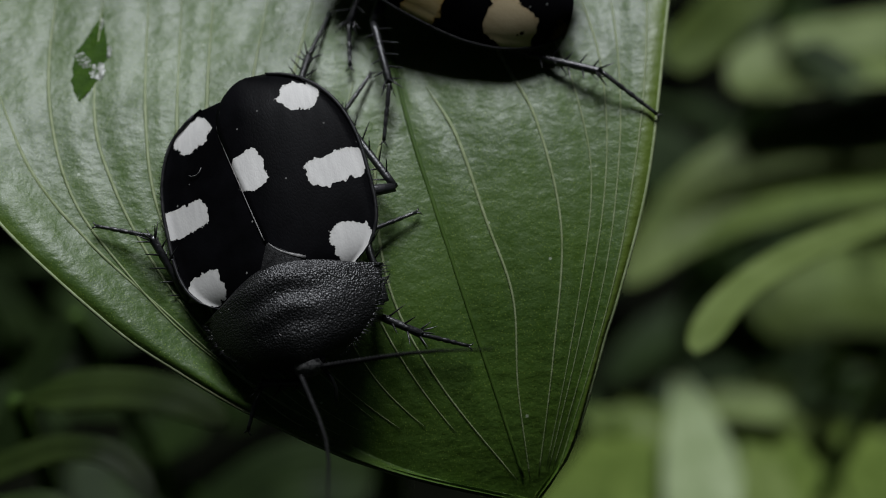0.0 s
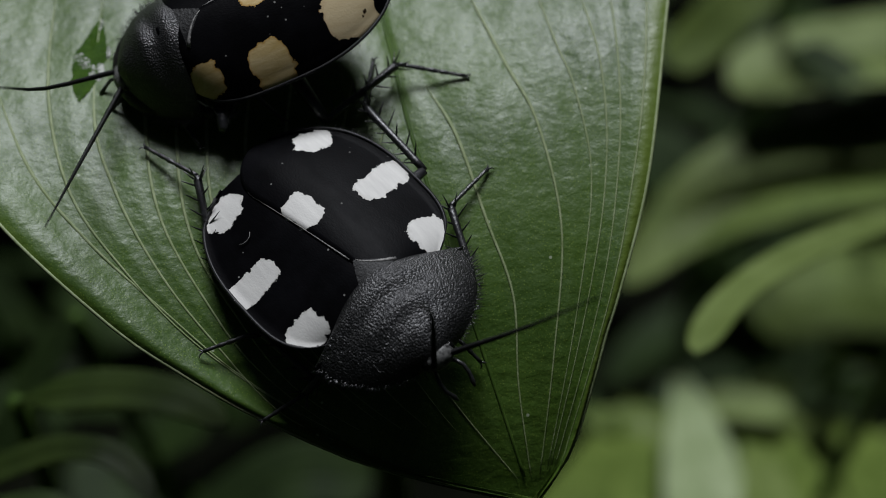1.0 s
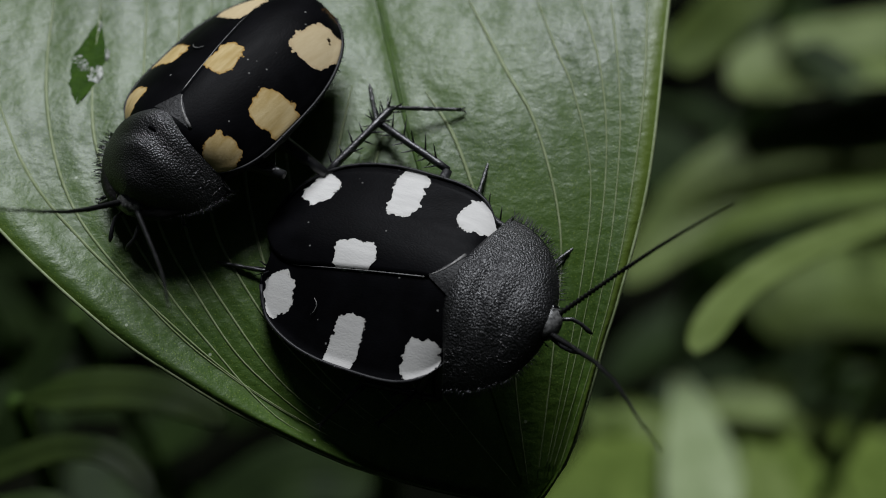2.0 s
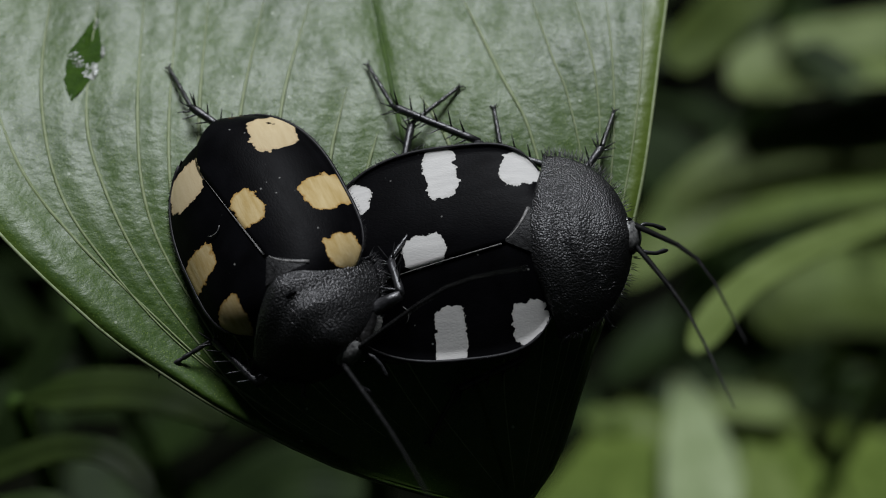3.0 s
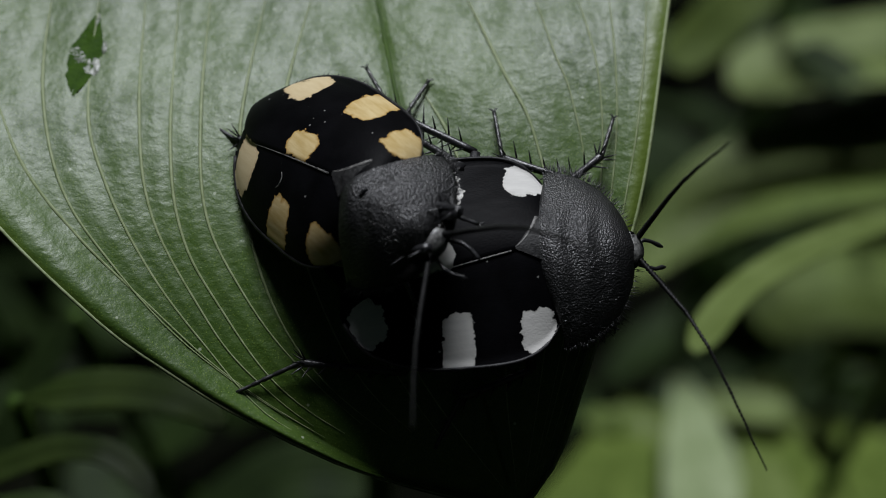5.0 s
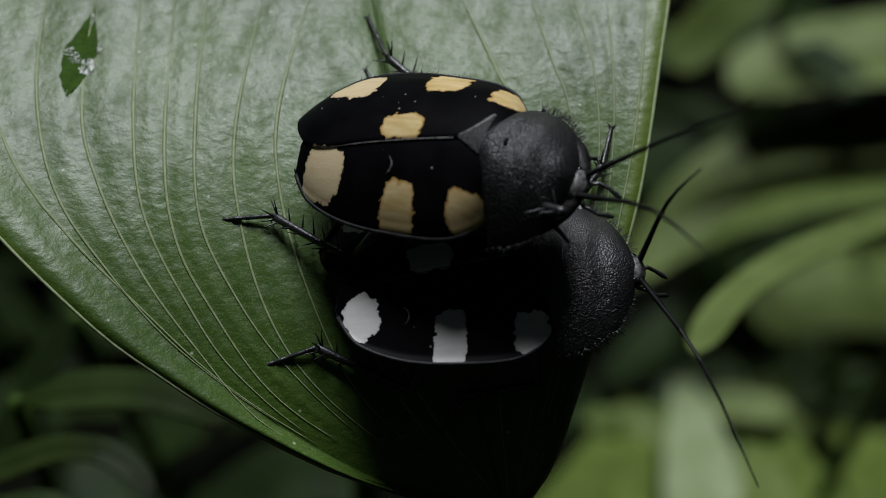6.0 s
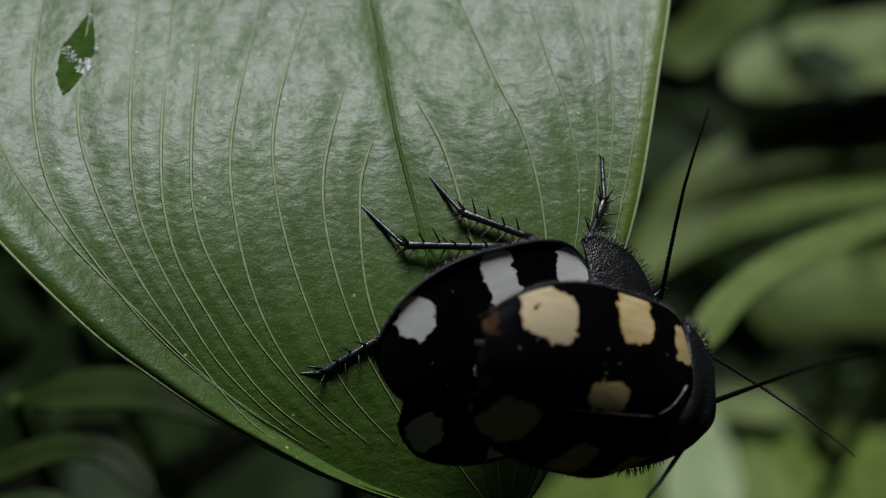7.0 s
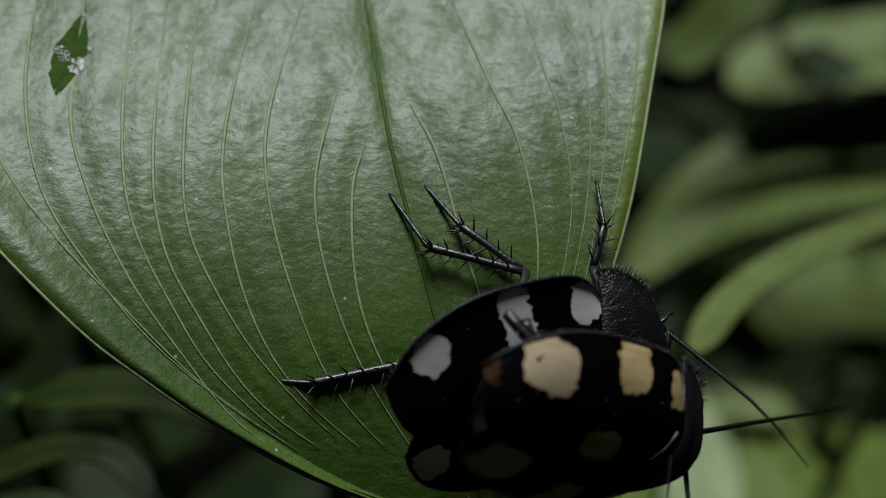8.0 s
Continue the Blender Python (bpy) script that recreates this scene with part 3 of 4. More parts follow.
# ---- the cockroach ----
def half_width(x, broad=11.3):
    back = np.clip((x + 9) / 14.2, -1, 0)
    front = np.clip((x + 9) / 11.2, 0, 1)
    return broad * np.sqrt(np.maximum(0, 1 - np.abs(back) ** 2.4 - front ** 4))


# the folded wings: greatest half width, rise, steepness, height of the rim, roundness
WHITE_DOME = (11.12, 3.24, 1.15, 3.57, 1.64)
YELLOW_DOME = (9.26, 4.95, 0.75, 3.97, 1.87)


def wing_height(x, y, dome=(11.3, 3.2, 1.18, 3.0, 1.64)):
    broad, rise, steep, low, rounded = dome
    u = np.sqrt((y / (half_width(x, broad) + 1e-6)) ** 2 + 0.004)
    t = np.clip(1 - u ** rounded, 0, 1)
    c = np.clip(1 - ((x + 4) / 21) ** 2, 0, 1)
    return low + rise * np.sqrt(c) * t ** steep


def wing(name, side, mat, parent, label, dome):
    """One fore wing as a domed shell; the left one (side 1) lies over the right."""
    n, m = 90, 44
    x = 1.9 + (-24.8 if side > 0 else -22.9) * np.linspace(0, 1, n) ** 0.95
    end = x[-1]
    k = np.clip((x - end) / (5.0 if side > 0 else 3.5), 0, 1)
    tip = np.sqrt(np.clip(1 - (1 - k) ** 2, 0, 1))
    k = np.clip((x - end) / (0.8 if side > 0 else 2.4), 0, 1)
    tip_out = np.sqrt(np.clip(1 - (1 - k) ** 2, 0, 1))
    outer = half_width(x, dome[0])
    inner = -0.3 - 2.5 * np.clip((-x - 3) / 14, 0, 1) if side > 0 else np.full(n, 1.6)
    mid_end = 3.0 if side > 0 else 4.4
    if side < 0:
        outer, inner = outer, -inner
    lo = mid_end + (inner - mid_end) * tip
    hi = mid_end + (np.maximum(outer, mid_end) - mid_end) * tip_out
    v = np.linspace(0, 1, m) ** 0.8
    Y = lo[:, None] + (hi - lo)[:, None] * v[None]
    X = np.repeat(x[:, None], m, 1)
    lift = 0.10 if side > 0 else -0.08
    Z = wing_height(X, Y, dome) + lift
    edge = np.clip((v - 0.93) / 0.07, 0, 1)[None]
    Z = Z + 0.25 * edge
    rear = np.clip((-X - 17) / 6, 0, 1)
    Z = Z - 0.5 * rear ** 2
    P = np.stack([X, Y * side, Z], -1)
    if side > 0:
        P = P[:, ::-1]
    me = grid_mesh(name, P)
    me.flip_normals()
    ob = part_mesh(name, me, mat, parent, label)
    s = ob.modifiers.new("thickness", 'SOLIDIFY')
    s.thickness = 0.14 * MM
    s.offset = -1
    # rim along the outer edge
    bm = bmesh.new()
    e = P[:, 0] if side > 0 else P[:, -1]
    tube(bm, [tuple(q) for q in e[4::2]], [0.2 if i > 2 else 0.08 for i in range(len(e[4::2]))], 6)
    part("wing_rim", bm, M_RIM, ob, "raised dark grey rim")
    bm = bmesh.new()
    rnd = random.Random(9)
    for p in e[8:-2]:
        for _ in range(2):
            o = Vector(p) + Vector((rnd.uniform(-.15, .15), 0, rnd.uniform(-.2, .2)))
            spike(bm, o, (rnd.uniform(-.6, .3), side, rnd.uniform(-.3, .5)), rnd.uniform(0.4, 0.75), 0.035)
    tagged(part("rim_bristles", bm, M_LEG, ob, "sparse fine black bristles"), kind="stuff")
    if side > 0:
        bm = bmesh.new()
        q = P[18:72:2, -1]
        tube(bm, [(a, b, c - 0.03) for a, b, c in q], [0.085 * (1 - 0.75 * i / len(q)) for i in range(len(q))], 6)
        part("wing_seam", bm, M_SEAM, ob, "thin pale seam edge")
    return ob


def shield(parent, reach, dome):
    """The pronotum: a broad half-round shield over the head."""
    n, m = 64, 72
    x = np.linspace(-0.9, reach, n)
    a = np.clip((x - 0.6) / (reach - 0.58), 0, 1)
    w = 0.86 * dome[0] * np.sqrt(np.clip(1 - a ** 2.05, 0, 1))
    b = np.clip((0.9 - x) / 1.8, 0, 1)
    w = w * (1 - 0.12 * b ** 2)
    v = np.linspace(-1, 1, m)
    v = np.sign(v) * np.abs(v) ** 0.8
    Y = w[:, None] * v[None]
    X = np.repeat(x[:, None], m, 1) + 2.1 * (np.abs(v[None]) ** 2.0) * b[:, None]
    zc = 2.4 + (dome[1] + dome[3] - 1.9) * np.sqrt(np.clip(1 - ((x + 2.5) / (reach + 3.0)) ** 2, 0, 1))
    zc = zc - 0.5 * b ** 2
    Z = 2.2 + (zc[:, None] - 2.2) * np.clip(1 - np.abs(v[None]) ** 1.8, 0, 1) ** 0.9
    Z += 0.22 * np.sin(X * 1.9 + 0.5 * np.cos(Y)) * np.exp(-((Y) / 4.0) ** 2) * np.exp(-((X - 3) / 3.0) ** 2)
    P = np.stack([X, Y, Z], -1)
    me = grid_mesh("pronotum", P[:, ::-1])
    ob = part_mesh("pronotum", me, M_SHIELD, parent, "broad finely pitted black shield")
    s = ob.modifiers.new("thickness", 'SOLIDIFY')
    s.thickness = 0.4 * MM
    s.offset = -1
    bm = bmesh.new()
    rnd = random.Random(4)
    edge = [(P[i, 0], -1) for i in range(14, n)] + [(P[i, -1], 1) for i in range(14, n)]
    for p, sd in edge:
        for _ in range(3):
            o = Vector(p) + Vector((rnd.uniform(-.2, .2), rnd.uniform(-.2, .2), rnd.uniform(-.1, .3)))
            d = Vector((o.x - 1.0, o.y, 0)).normalized() + Vector((rnd.uniform(-.3, .3), rnd.uniform(-.3, .3), rnd.uniform(-.2, .5)))
            spike(bm, o, d, rnd.uniform(0.6, 1.3), 0.05)
    tagged(part("bristle_fringe", bm, M_LEG, ob, "fringe of short black bristles"), kind="stuff")
    return ob


def spine_mesh():
    bm = bmesh.new()
    tube(bm, [(0, 0, 0), (0.4, 0, 0), (0.8, 0, 0.02), (1.0, 0, 0.05)], [0.11, 0.09, 0.05, 0.012], 6)
    me = bpy.data.meshes.new("spine")
    bm.to_mesh(me)
    bm.free()
    me.materials.append(M_LEG)
    me.polygons.foreach_set("use_smooth", [True] * len(me.polygons))
    return me


SPINE = spine_mesh()


def leg_parts(parent, key):
    hip, (lf, lt, ls), rest = LEGS[key]
    rnd = random.Random(hash_name(key))
    bm = bmesh.new()
    tube(bm, [(0, 0, 0), (lf * .3, 0, 0.1), (lf * .75, 0, 0.1), (lf, 0, 0)], [0.75, 0.9, 0.7, 0.52], 10, 0.8)
    thigh = part("femur", bm, M_LEG, parent)
    bm = bmesh.new()
    tube(bm, [(0, 0, 0), (lt * .15, 0, 0.05), (lt * .6, 0, 0), (lt * .95, 0, 0), (lt, 0, 0)], [0.38, 0.43, 0.40, 0.46, 0.30], 9)
    shin = part("tibia", bm, M_LEG, parent, "spiny black shin")
    count = int(lt * 1.7)
    for i in range(count + 5):
        if i < count:
            u = (i + 0.5) / count
            ang = (i % 3) * 2.1 + rnd.uniform(-.4, .4) + 0.5
            x, lean, size = lt * (0.1 + 0.88 * u), 0.55, rnd.uniform(1.2, 2.1)
        else:
            ang = (i - count) * 1.257
            x, lean, size = lt * 0.97, 1.2, 1.6
        ob = new("spine", SPINE)
        ob.parent = shin
        way = Vector((lean, math.cos(ang), math.sin(ang))).normalized()
        ob.matrix_basis = Matrix.LocRotScale(Vector((x, math.cos(ang) * 0.4, math.sin(ang) * 0.4)) * MM, way.to_track_quat("X", "Z"), (size, 1.0, 1.0))
    bm = bmesh.new()
    us = [0, .05, .2, .38, .42, .46, .56, .60, .64, .72, .76, .80, .92, 1.0]
    rs = [.24, .27, .23, .27, .18, .25, .27, .18, .24, .25, .17, .21, .20, .22]
    tube(bm, [(ls * u, 0, -0.22 * u) for u in us], rs, 7)
    for sgn in (1, -1):
        tube(bm, [(ls, 0, -.25), (ls + 0.4, sgn * .25, -.22), (ls + 0.6, sgn * .5, -.45)], [.12, .09, .02], 5)
    foot = part("tarsus", bm, M_LEG, parent, "jointed foot with two claws")
    return thigh, shin, foot


def hash_name(s):
    return sum(ord(c) * (i + 3) for i, c in enumerate(s))


FEELER, JOINTS = 26.0, 6


def feeler_mesh(k):
    """One rigid stretch of beads of a tapering feeler."""
    bm = bmesh.new()
    step = FEELER / JOINTS
    beads = 9
    pts, rad = [], []
    for i in range(beads + 1):
        for du, f in ((0.0, 0.55), (0.5, 1.25)):
            u = min((i + du) / beads, 1.04)
            full = (k + u) / JOINTS
            pts.append((step * u, 0, 0))
            rad.append((0.29 - 0.205 * full) * f)
    tube(bm, pts, rad, 6)
    return bm


def feeler_line(base, mid, tip):
    """Points one stretch apart along the smooth line through three places."""
    c = smooth_curve([tuple(base), tuple(mid), tuple(tip), tuple(Vector(tip) + (Vector(tip) - Vector(mid)) * 0.6)], 400)
    arc = np.concatenate([[0], np.cumsum(np.linalg.norm(np.diff(c, axis=0), axis=1))])
    at = np.linspace(0, FEELER, JOINTS + 1)
    out = [Vector(base)]
    for a in at[1:]:
        q = Vector([float(np.interp(a, arc, c[:, k])) for k in range(3)])
        out.append(out[-1] + (q - out[-1]).normalized() * (FEELER / JOINTS))
    return out


def cockroach(label, spots, tone, tone2, rim_tone, fibre, reach=9.2, tan=None, pits=(), dome=WHITE_DOME):
    root = tagged(new("cockroach"), label, "cockroach", "cockroaches on the leaf")
    mat = wing_material("spotted_wing", spots, tone, tone2, rim_tone, tan, pits, bool(pits))
    bm = bmesh.new()
    blob(bm, (-8.0, 0, 2.4), (12.5, 8.4, 1.7), 28, 14)
    blob(bm, (3.0, 0, 2.4), (5.6, 6.4, 1.6), 24, 12)
    part("abdomen", bm, M_BODY, root, "flat black underside")
    wing("forewing", -1, mat, root, "black wing with pale ragged spots", dome)
    wing("forewing", 1, mat, root, "overlapping black wing with pale ragged spots", dome)
    bm = bmesh.new()
    rows_v = []
    for i in range(6):
        f = i / 5
        x = -0.5 - 2.6 * f
        lo, hi = -1.6 + 1.35 * f, 3.2 - 3.3 * f
        rows_v.append([bm.verts.new(Vector((x, y, float(wing_height(x, y, dome)) + 0.13)) * MM) for y in np.linspace(lo, hi, 6)])
    for A, B in zip(rows_v, rows_v[1:]):
        for j in range(5):
            bm.faces.new((A[j], A[j + 1], B[j + 1], B[j]))
    plate = part("scutellum", bm, M_PLATE, root, "small dull grey triangle")
    bm = bmesh.new()
    pts = [(-0.6 - 2.5 * f, 3.2 - 3.2 * f - 0.5 * math.sin(math.pi * f)) for f in np.linspace(0, 1, 9)]
    tube(bm, [(x, y, float(wing_height(x, y, dome)) + 0.14) for x, y in pts], [0.20, 0.19, 0.16, 0.12, 0.10, 0.08, 0.07, 0.06, 0.04], 7, 0.5)
    part("plate_ridge", bm, M_SEAM, plate, "pale wrinkled ridge")
    plate_front = shield(root, reach, dome)
    nose = reach - 9.2
    bm = bmesh.new()
    blob(bm, (8.8 + nose, 0.0, 2.6), (1.4, 1.9, 1.4), 24, 16)
    head = part("head", bm, M_FACE, root, "small shiny grey-black head")
    for s in (1, -1):
        bm = bmesh.new()
        blob(bm, (8.9 + nose, 1.45 * s, 2.8), (0.6, 0.55, 0.75), 14, 10)
        part("eye", bm, M_EYE, head)
        bm = bmesh.new()
        tube(bm, [(x + nose, y * s, z) for x, y, z in ((9.2, 1.0, 1.4), (10.6, 1.5, 1.2), (11.4, 1.5, 0.5), (12.2, 1.2, 0.0), (12.6, 1.1, -.3))], [.2, .22, .2, .26, .12], 7)
        part("palp", bm, M_LEG, head)
    bm = bmesh.new()
    fx, fy = fibre
    pts = [(fx + 0.8 * math.cos(a), fy + 0.9 * math.sin(a)) for a in (-1.1, -0.5, 0.1, 0.6, 1.2)]
    tube(bm, [(x, y, float(wing_height(x, y, dome)) + 0.12) for x, y in pts], [0.03, 0.06, 0.06, 0.06, 0.03], 5)
    part("lint_fibre", bm, M_SEAM, root, "tiny curl of pale lint")
    legs = {k: leg_parts(root, k) for k in LEGS}
    feelers = {}
    for k in ("L", "R"):
        a = part("antenna", feeler_mesh(0), M_FEELER, root, "beaded black feeler")
        feelers[k] = [a] + [part("antenna_joint", feeler_mesh(i), M_FEELER, a) for i in range(1, JOINTS)]
    return root, legs, feelers, nose, (plate_front, head)


NECK = Vector((0.5, 0.0, 3.5))


def neck_turn(rows, t):
    """The pose (mm) of shield and head, turned at the neck."""
    a = float(np.interp(t, [r[0] for r in rows], [r[1] for r in rows]))
    return Matrix.Translation(NECK) @ Matrix.Rotation(radians(a), 4, 'Z') @ Matrix.Translation(-NECK)


def filled(poses):
    """The poses with others set between those that lie far apart in time."""
    out = [poses[0]]
    for (t0, a), (t1, b) in zip(poses, poses[1:]):
        n = max(1, round((t1 - t0) / 0.27))
        for i in range(1, n):
            f = i / n
            q = a.to_quaternion().slerp(b.to_quaternion(), f)
            out.append((t0 + (t1 - t0) * f, Matrix.LocRotScale(a.translation.lerp(b.translation, f), q, None)))
        out.append((t1, b))
    return out


def move_cockroach(thing, rows, feet, feelers, neck):
    root, legs, ants, nose, front = thing
    for ob in front:
        walk(ob, [(r[0], scaled(neck_turn(neck, r[0]))) for r in neck])
    poses = [(r[0], pose(*r[1:])) for r in rows]
    walk(root, [(t, W @ scaled(m)) for t, m in poses])
    for key, (thigh, shin, foot) in legs.items():
        hip, lengths, rest = LEGS[key]
        out = ([], [], [])
        for t, m in filled(poses):
            q = table_at(feet[key], t) if key in feet else None
            target = m.inverted() @ Vector(q) if q else Vector(rest)
            fx, fy = (q[0], q[1]) if q else (m.translation.x, m.translation.y)
            up = (m.to_3x3().inverted() @ leaf_normal(fx, fy)).normalized()
            h, kn, an, toe = leg_joints(hip, lengths, target, up)
            for o, (a, b) in zip(out, ((h, kn), (kn, an), (an, toe))):
                o.append((t, scaled(along(a, b))))
        for ob, o in zip((thigh, shin, foot), out):
            walk(ob, o)
    for k, obs in ants.items():
        base = Vector((9.6 + nose, 1.1 if k == "L" else -1.1, 2.9))
        table = feelers[k]
        out = [[] for _ in obs]
        for t in sorted(set([0.0, 8.0] + [r[0] for r in table])):
            q = table_at(table, min(max(t, table[0][0]), table[-1][0]))
            line = feeler_line(neck_turn(neck, t) @ base, Vector(q[:3]), Vector(q[3:]))
            m0 = along(line[0], line[1])
            out[0].append((t, scaled(m0)))
            for i in range(1, JOINTS):
                out[i].append((t, scaled(m0.inverted() @ along(line[i], line[i + 1]))))
        for ob, rows_k in zip(obs, out):
            walk(ob, rows_k)


# ---- the ground ----
def make_ground():
    n = 90
    g = np.linspace(-1, 1, n)
    g = np.sign(g) * np.abs(g) ** 3 * 60
    X, Y = np.meshgrid(g, g, indexing="ij")
    rnd = np.random.RandomState(3)
    Z = rnd.uniform(-.006, .006, X.shape)
    me = bpy.data.meshes.new("ground")
    i = np.arange((n - 1) * (n - 1))
    a = (i // (n - 1)) * n + i % (n - 1)
    me.from_pydata(np.stack([X, Y, Z], -1).reshape(-1, 3).tolist(), [], np.stack([a, a + n, a + n + 1, a + 1], 1).tolist())
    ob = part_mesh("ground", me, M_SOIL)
    tagged(ob, "dark bare soil under the plants", "ground", kind="structure")


make_ground()


def make_unseen_hedge():
    """Dense dark ring added all round, well outside the picture, to block low sky light."""
    n, k = 160, 24
    a = np.linspace(0, 2 * np.pi, n)
    h = np.linspace(0, 1, k)
    rnd = np.random.RandomState(5)
    r = 1.5 + 0.12 * np.sin(7 * a)[:, None] + 0.25 * h[None] ** 2 + rnd.uniform(-.07, .07, (n, k))
    r[-1] = r[0]
    top = 1.0 + 0.12 * np.sin(5 * a) + rnd.uniform(-.08, .08, n)
    top[-1] = top[0]
    P = np.stack([r * np.cos(a)[:, None], r * np.sin(a)[:, None], h[None] * top[:, None]], -1) * 1000
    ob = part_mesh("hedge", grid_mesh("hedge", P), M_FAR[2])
    tagged(ob, "dense dark green hedge round the garden bed", "hedge", kind="structure")


make_unseen_hedge()


# ---- the main leaf ----
def leaf_z(x, y):
    """The blade: steep towards its stalk, bending over to nearly level at its tip."""
    q = y - 0.2 * x
    c = np.minimum(q, 26)
    return -0.12 * x - 0.25 * c - 0.00875 * c * c - 0.705 * np.maximum(q - 26, 0) + 0.05 * np.maximum(x + 0.25 * y, 0)


def leaf_normal(x, y):
    return Vector((leaf_z(x - 1, y) - leaf_z(x + 1, y), leaf_z(x, y - 1) - leaf_z(x, y + 1), 2.0)).normalized()


def make_leaf():
    root = tagged(new("leaf"), "large glossy green parallel-veined leaf, slightly chewed", "leaf")
    ns, nu = 300, 240
    s = np.linspace(0, 1, ns)

    def curve(pts):
        c = smooth_curve(pts, 900)
        k = np.linspace(0, 1, 900) * (len(pts) - 1)
        want = np.interp(s, LEAF_S, np.arange(len(pts)))
        return np.stack([np.interp(want, k, c[:, j]) for j in (0, 1)], 1)

    mid, left, right = curve(LEAF_MID), curve(LEAF_LEFT), curve(LEAF_RIGHT)
    u = np.linspace(-1, 1, nu)
    E = np.where(u[None, :, None] < 0, left[:, None], right[:, None])
    XY = mid[:, None] + np.abs(u)[None, :, None] * (E - mid[:, None])
    # veins
    veins = [smooth_curve(v, 220) for v in VEINS]
    flat = XY.reshape(-1, 2)
    near = np.full(len(flat), 1e9)
    for v in veins:
        for c in range(0, len(flat), 3000):
            d = ((flat[c:c + 3000, None] - v[None]) ** 2).sum(-1).min(1)
            near[c:c + 3000] = np.minimum(near[c:c + 3000], d)
    near = np.sqrt(near).reshape(ns, nu)
    quilt = (0.19 + 0.11 * np.clip((8 - XY[..., 1]) / 14, 0, 1)) * (1 - np.exp(-(near / 1.7) ** 2)) * (0.25 + 0.75 * np.clip((XY[..., 1] + 20) / 12, 0, 1))
    U = np.repeat(u[None], ns, 0)
    off = np.abs(U) * np.linalg.norm(E - mid[:, None], axis=-1)
    fold = -(0.26 * np.exp(-(off / 0.5) ** 2) + 0.35 * np.exp(-(off / 5.0) ** 2)) * np.clip((0.8 - s)[:, None] * 4, 0, 1)
    a = np.clip((np.abs(U) - 0.80) / 0.14, 0, 1)
    lip = np.where(U < 0, 0.5 + 0.6 * np.clip((s[:, None] - 0.62) / 0.15, 0, 1), 0.4) * a * a * (3 - 2 * a) - 0.5 * np.clip((np.abs(U) - 0.94) / 0.06, 0, 1) ** 2
    wob = 0.12 * np.sin(XY[..., 0] * 0.21 + 0.6) * np.sin(XY[..., 1] * 0.17) + 0.05 * np.sin(XY[..., 0] * 0.5 + XY[..., 1] * 0.33)
    Z = leaf_z(XY[..., 0], XY[..., 1]) + quilt + fold + lip + wob - 0.6
    P = np.concatenate([XY, Z[..., None]], -1)
    piv = np.array(LEAF_PIVOT)
    me = grid_mesh("blade", (P - piv)[:, ::-1])
    rim = np.clip((np.abs(U) - np.where(U < 0, 0.97, 0.90)) / 0.05, 0, 1)[:, ::-1]
    me.attributes.new("margin", 'FLOAT', 'POINT').data.foreach_set("value", rim.reshape(-1).astype(np.float32))
    blade = part_mesh("blade", me, M_BLADE, root, "glossy mid-green blade with quilted ribs")
    t = blade.modifiers.new("thickness", 'SOLIDIFY')
    t.thickness = 0.4 * MM
    t.offset = -1

    def height(x, y):
        d = ((XY - (x, y)) ** 2).sum(-1)
        return Z.reshape(-1)[d.argmin()]

    for i, v in enumerate(veins):
        bm = bmesh.new()
        pts = v[:176:5] if i < 9 else v[::5]
        main = i == 10
        zs = np.array([height(x, y) for x, y in pts])
        zs = np.convolve(np.pad(zs, 1, mode="edge"), [.25, .5, .25], "valid")
        r = [(0.30 if main else 0.25 if i < 13 else 0.15) * (1 - (0.5 if main else 0.85) * k / len(pts)) * min(1, 0.15 + k / 8) for k in range(len(pts))]
        tube(bm, [tuple(np.array((x, y, z + 0.07)) - piv) for (x, y), z in zip(pts, zs)], r, 6, 0.45)
        part("midrib" if main else "vein", bm, M_STEM if main else M_VEIN, root, "pale green rib")
    for side, e in (("left", 0), ("right", -1)):
        bm = bmesh.new()
        q = P[60:298:3, e] - piv
        tube(bm, [tuple(c) for c in q], [0.20] * len(q), 6)
        part("leaf_margin", bm, M_VEIN, root, "thin pale green margin")
    # scraped patch with shreds of dry skin
    def patch(name, loop, mat, lift, label):
        bm = bmesh.new()
        c = np.mean(loop, 0)
        rings = []
        for f in (1.0, 0.66, 0.33):
            rings.append([bm.verts.new(Vector((*(c + (np.array(p) - c) * f), height(*(c + (np.array(p) - c) * f)) + lift * (1.2 - f * 0.6))) * MM - LEAF_PIVOT * MM) for p in loop])
        mid_v = bm.verts.new(Vector((*c, height(*c) + lift * 1.2)) * MM - LEAF_PIVOT * MM)
        k = len(loop)
        for A, B in zip(rings, rings[1:]):
            for j in range(k):
                bm.faces.new((A[j], A[(j + 1) % k], B[(j + 1) % k], B[j]))
        for j in range(k):
            bm.faces.new((rings[-1][j], rings[-1][(j + 1) % k], mid_v))
        bmesh.ops.recalc_face_normals(bm, faces=bm.faces)
        part(name, bm, mat, root, label)

    rnd = np.random.RandomState(8)
    axis0, axis1 = np.array((-38.0, 26.6)), np.array((-39.6, 16.3))
    loop = []
    for k in range(44):
        a = 2 * math.pi * k / 44
        u0 = 0.5 - 0.5 * math.cos(a)
        wdt = 1.9 * math.sin(math.pi * min(1, u0 * 0.92 + 0.04)) * (0.55 + 0.75 * u0) * (1 + rnd.uniform(-.12, .12))
        q = axis0 + (axis1 - axis0) * u0
        loop.append(tuple(q + np.array((math.copysign(1, math.sin(a)) * abs(math.sin(a)) ** 0.5 * wdt, 0))))
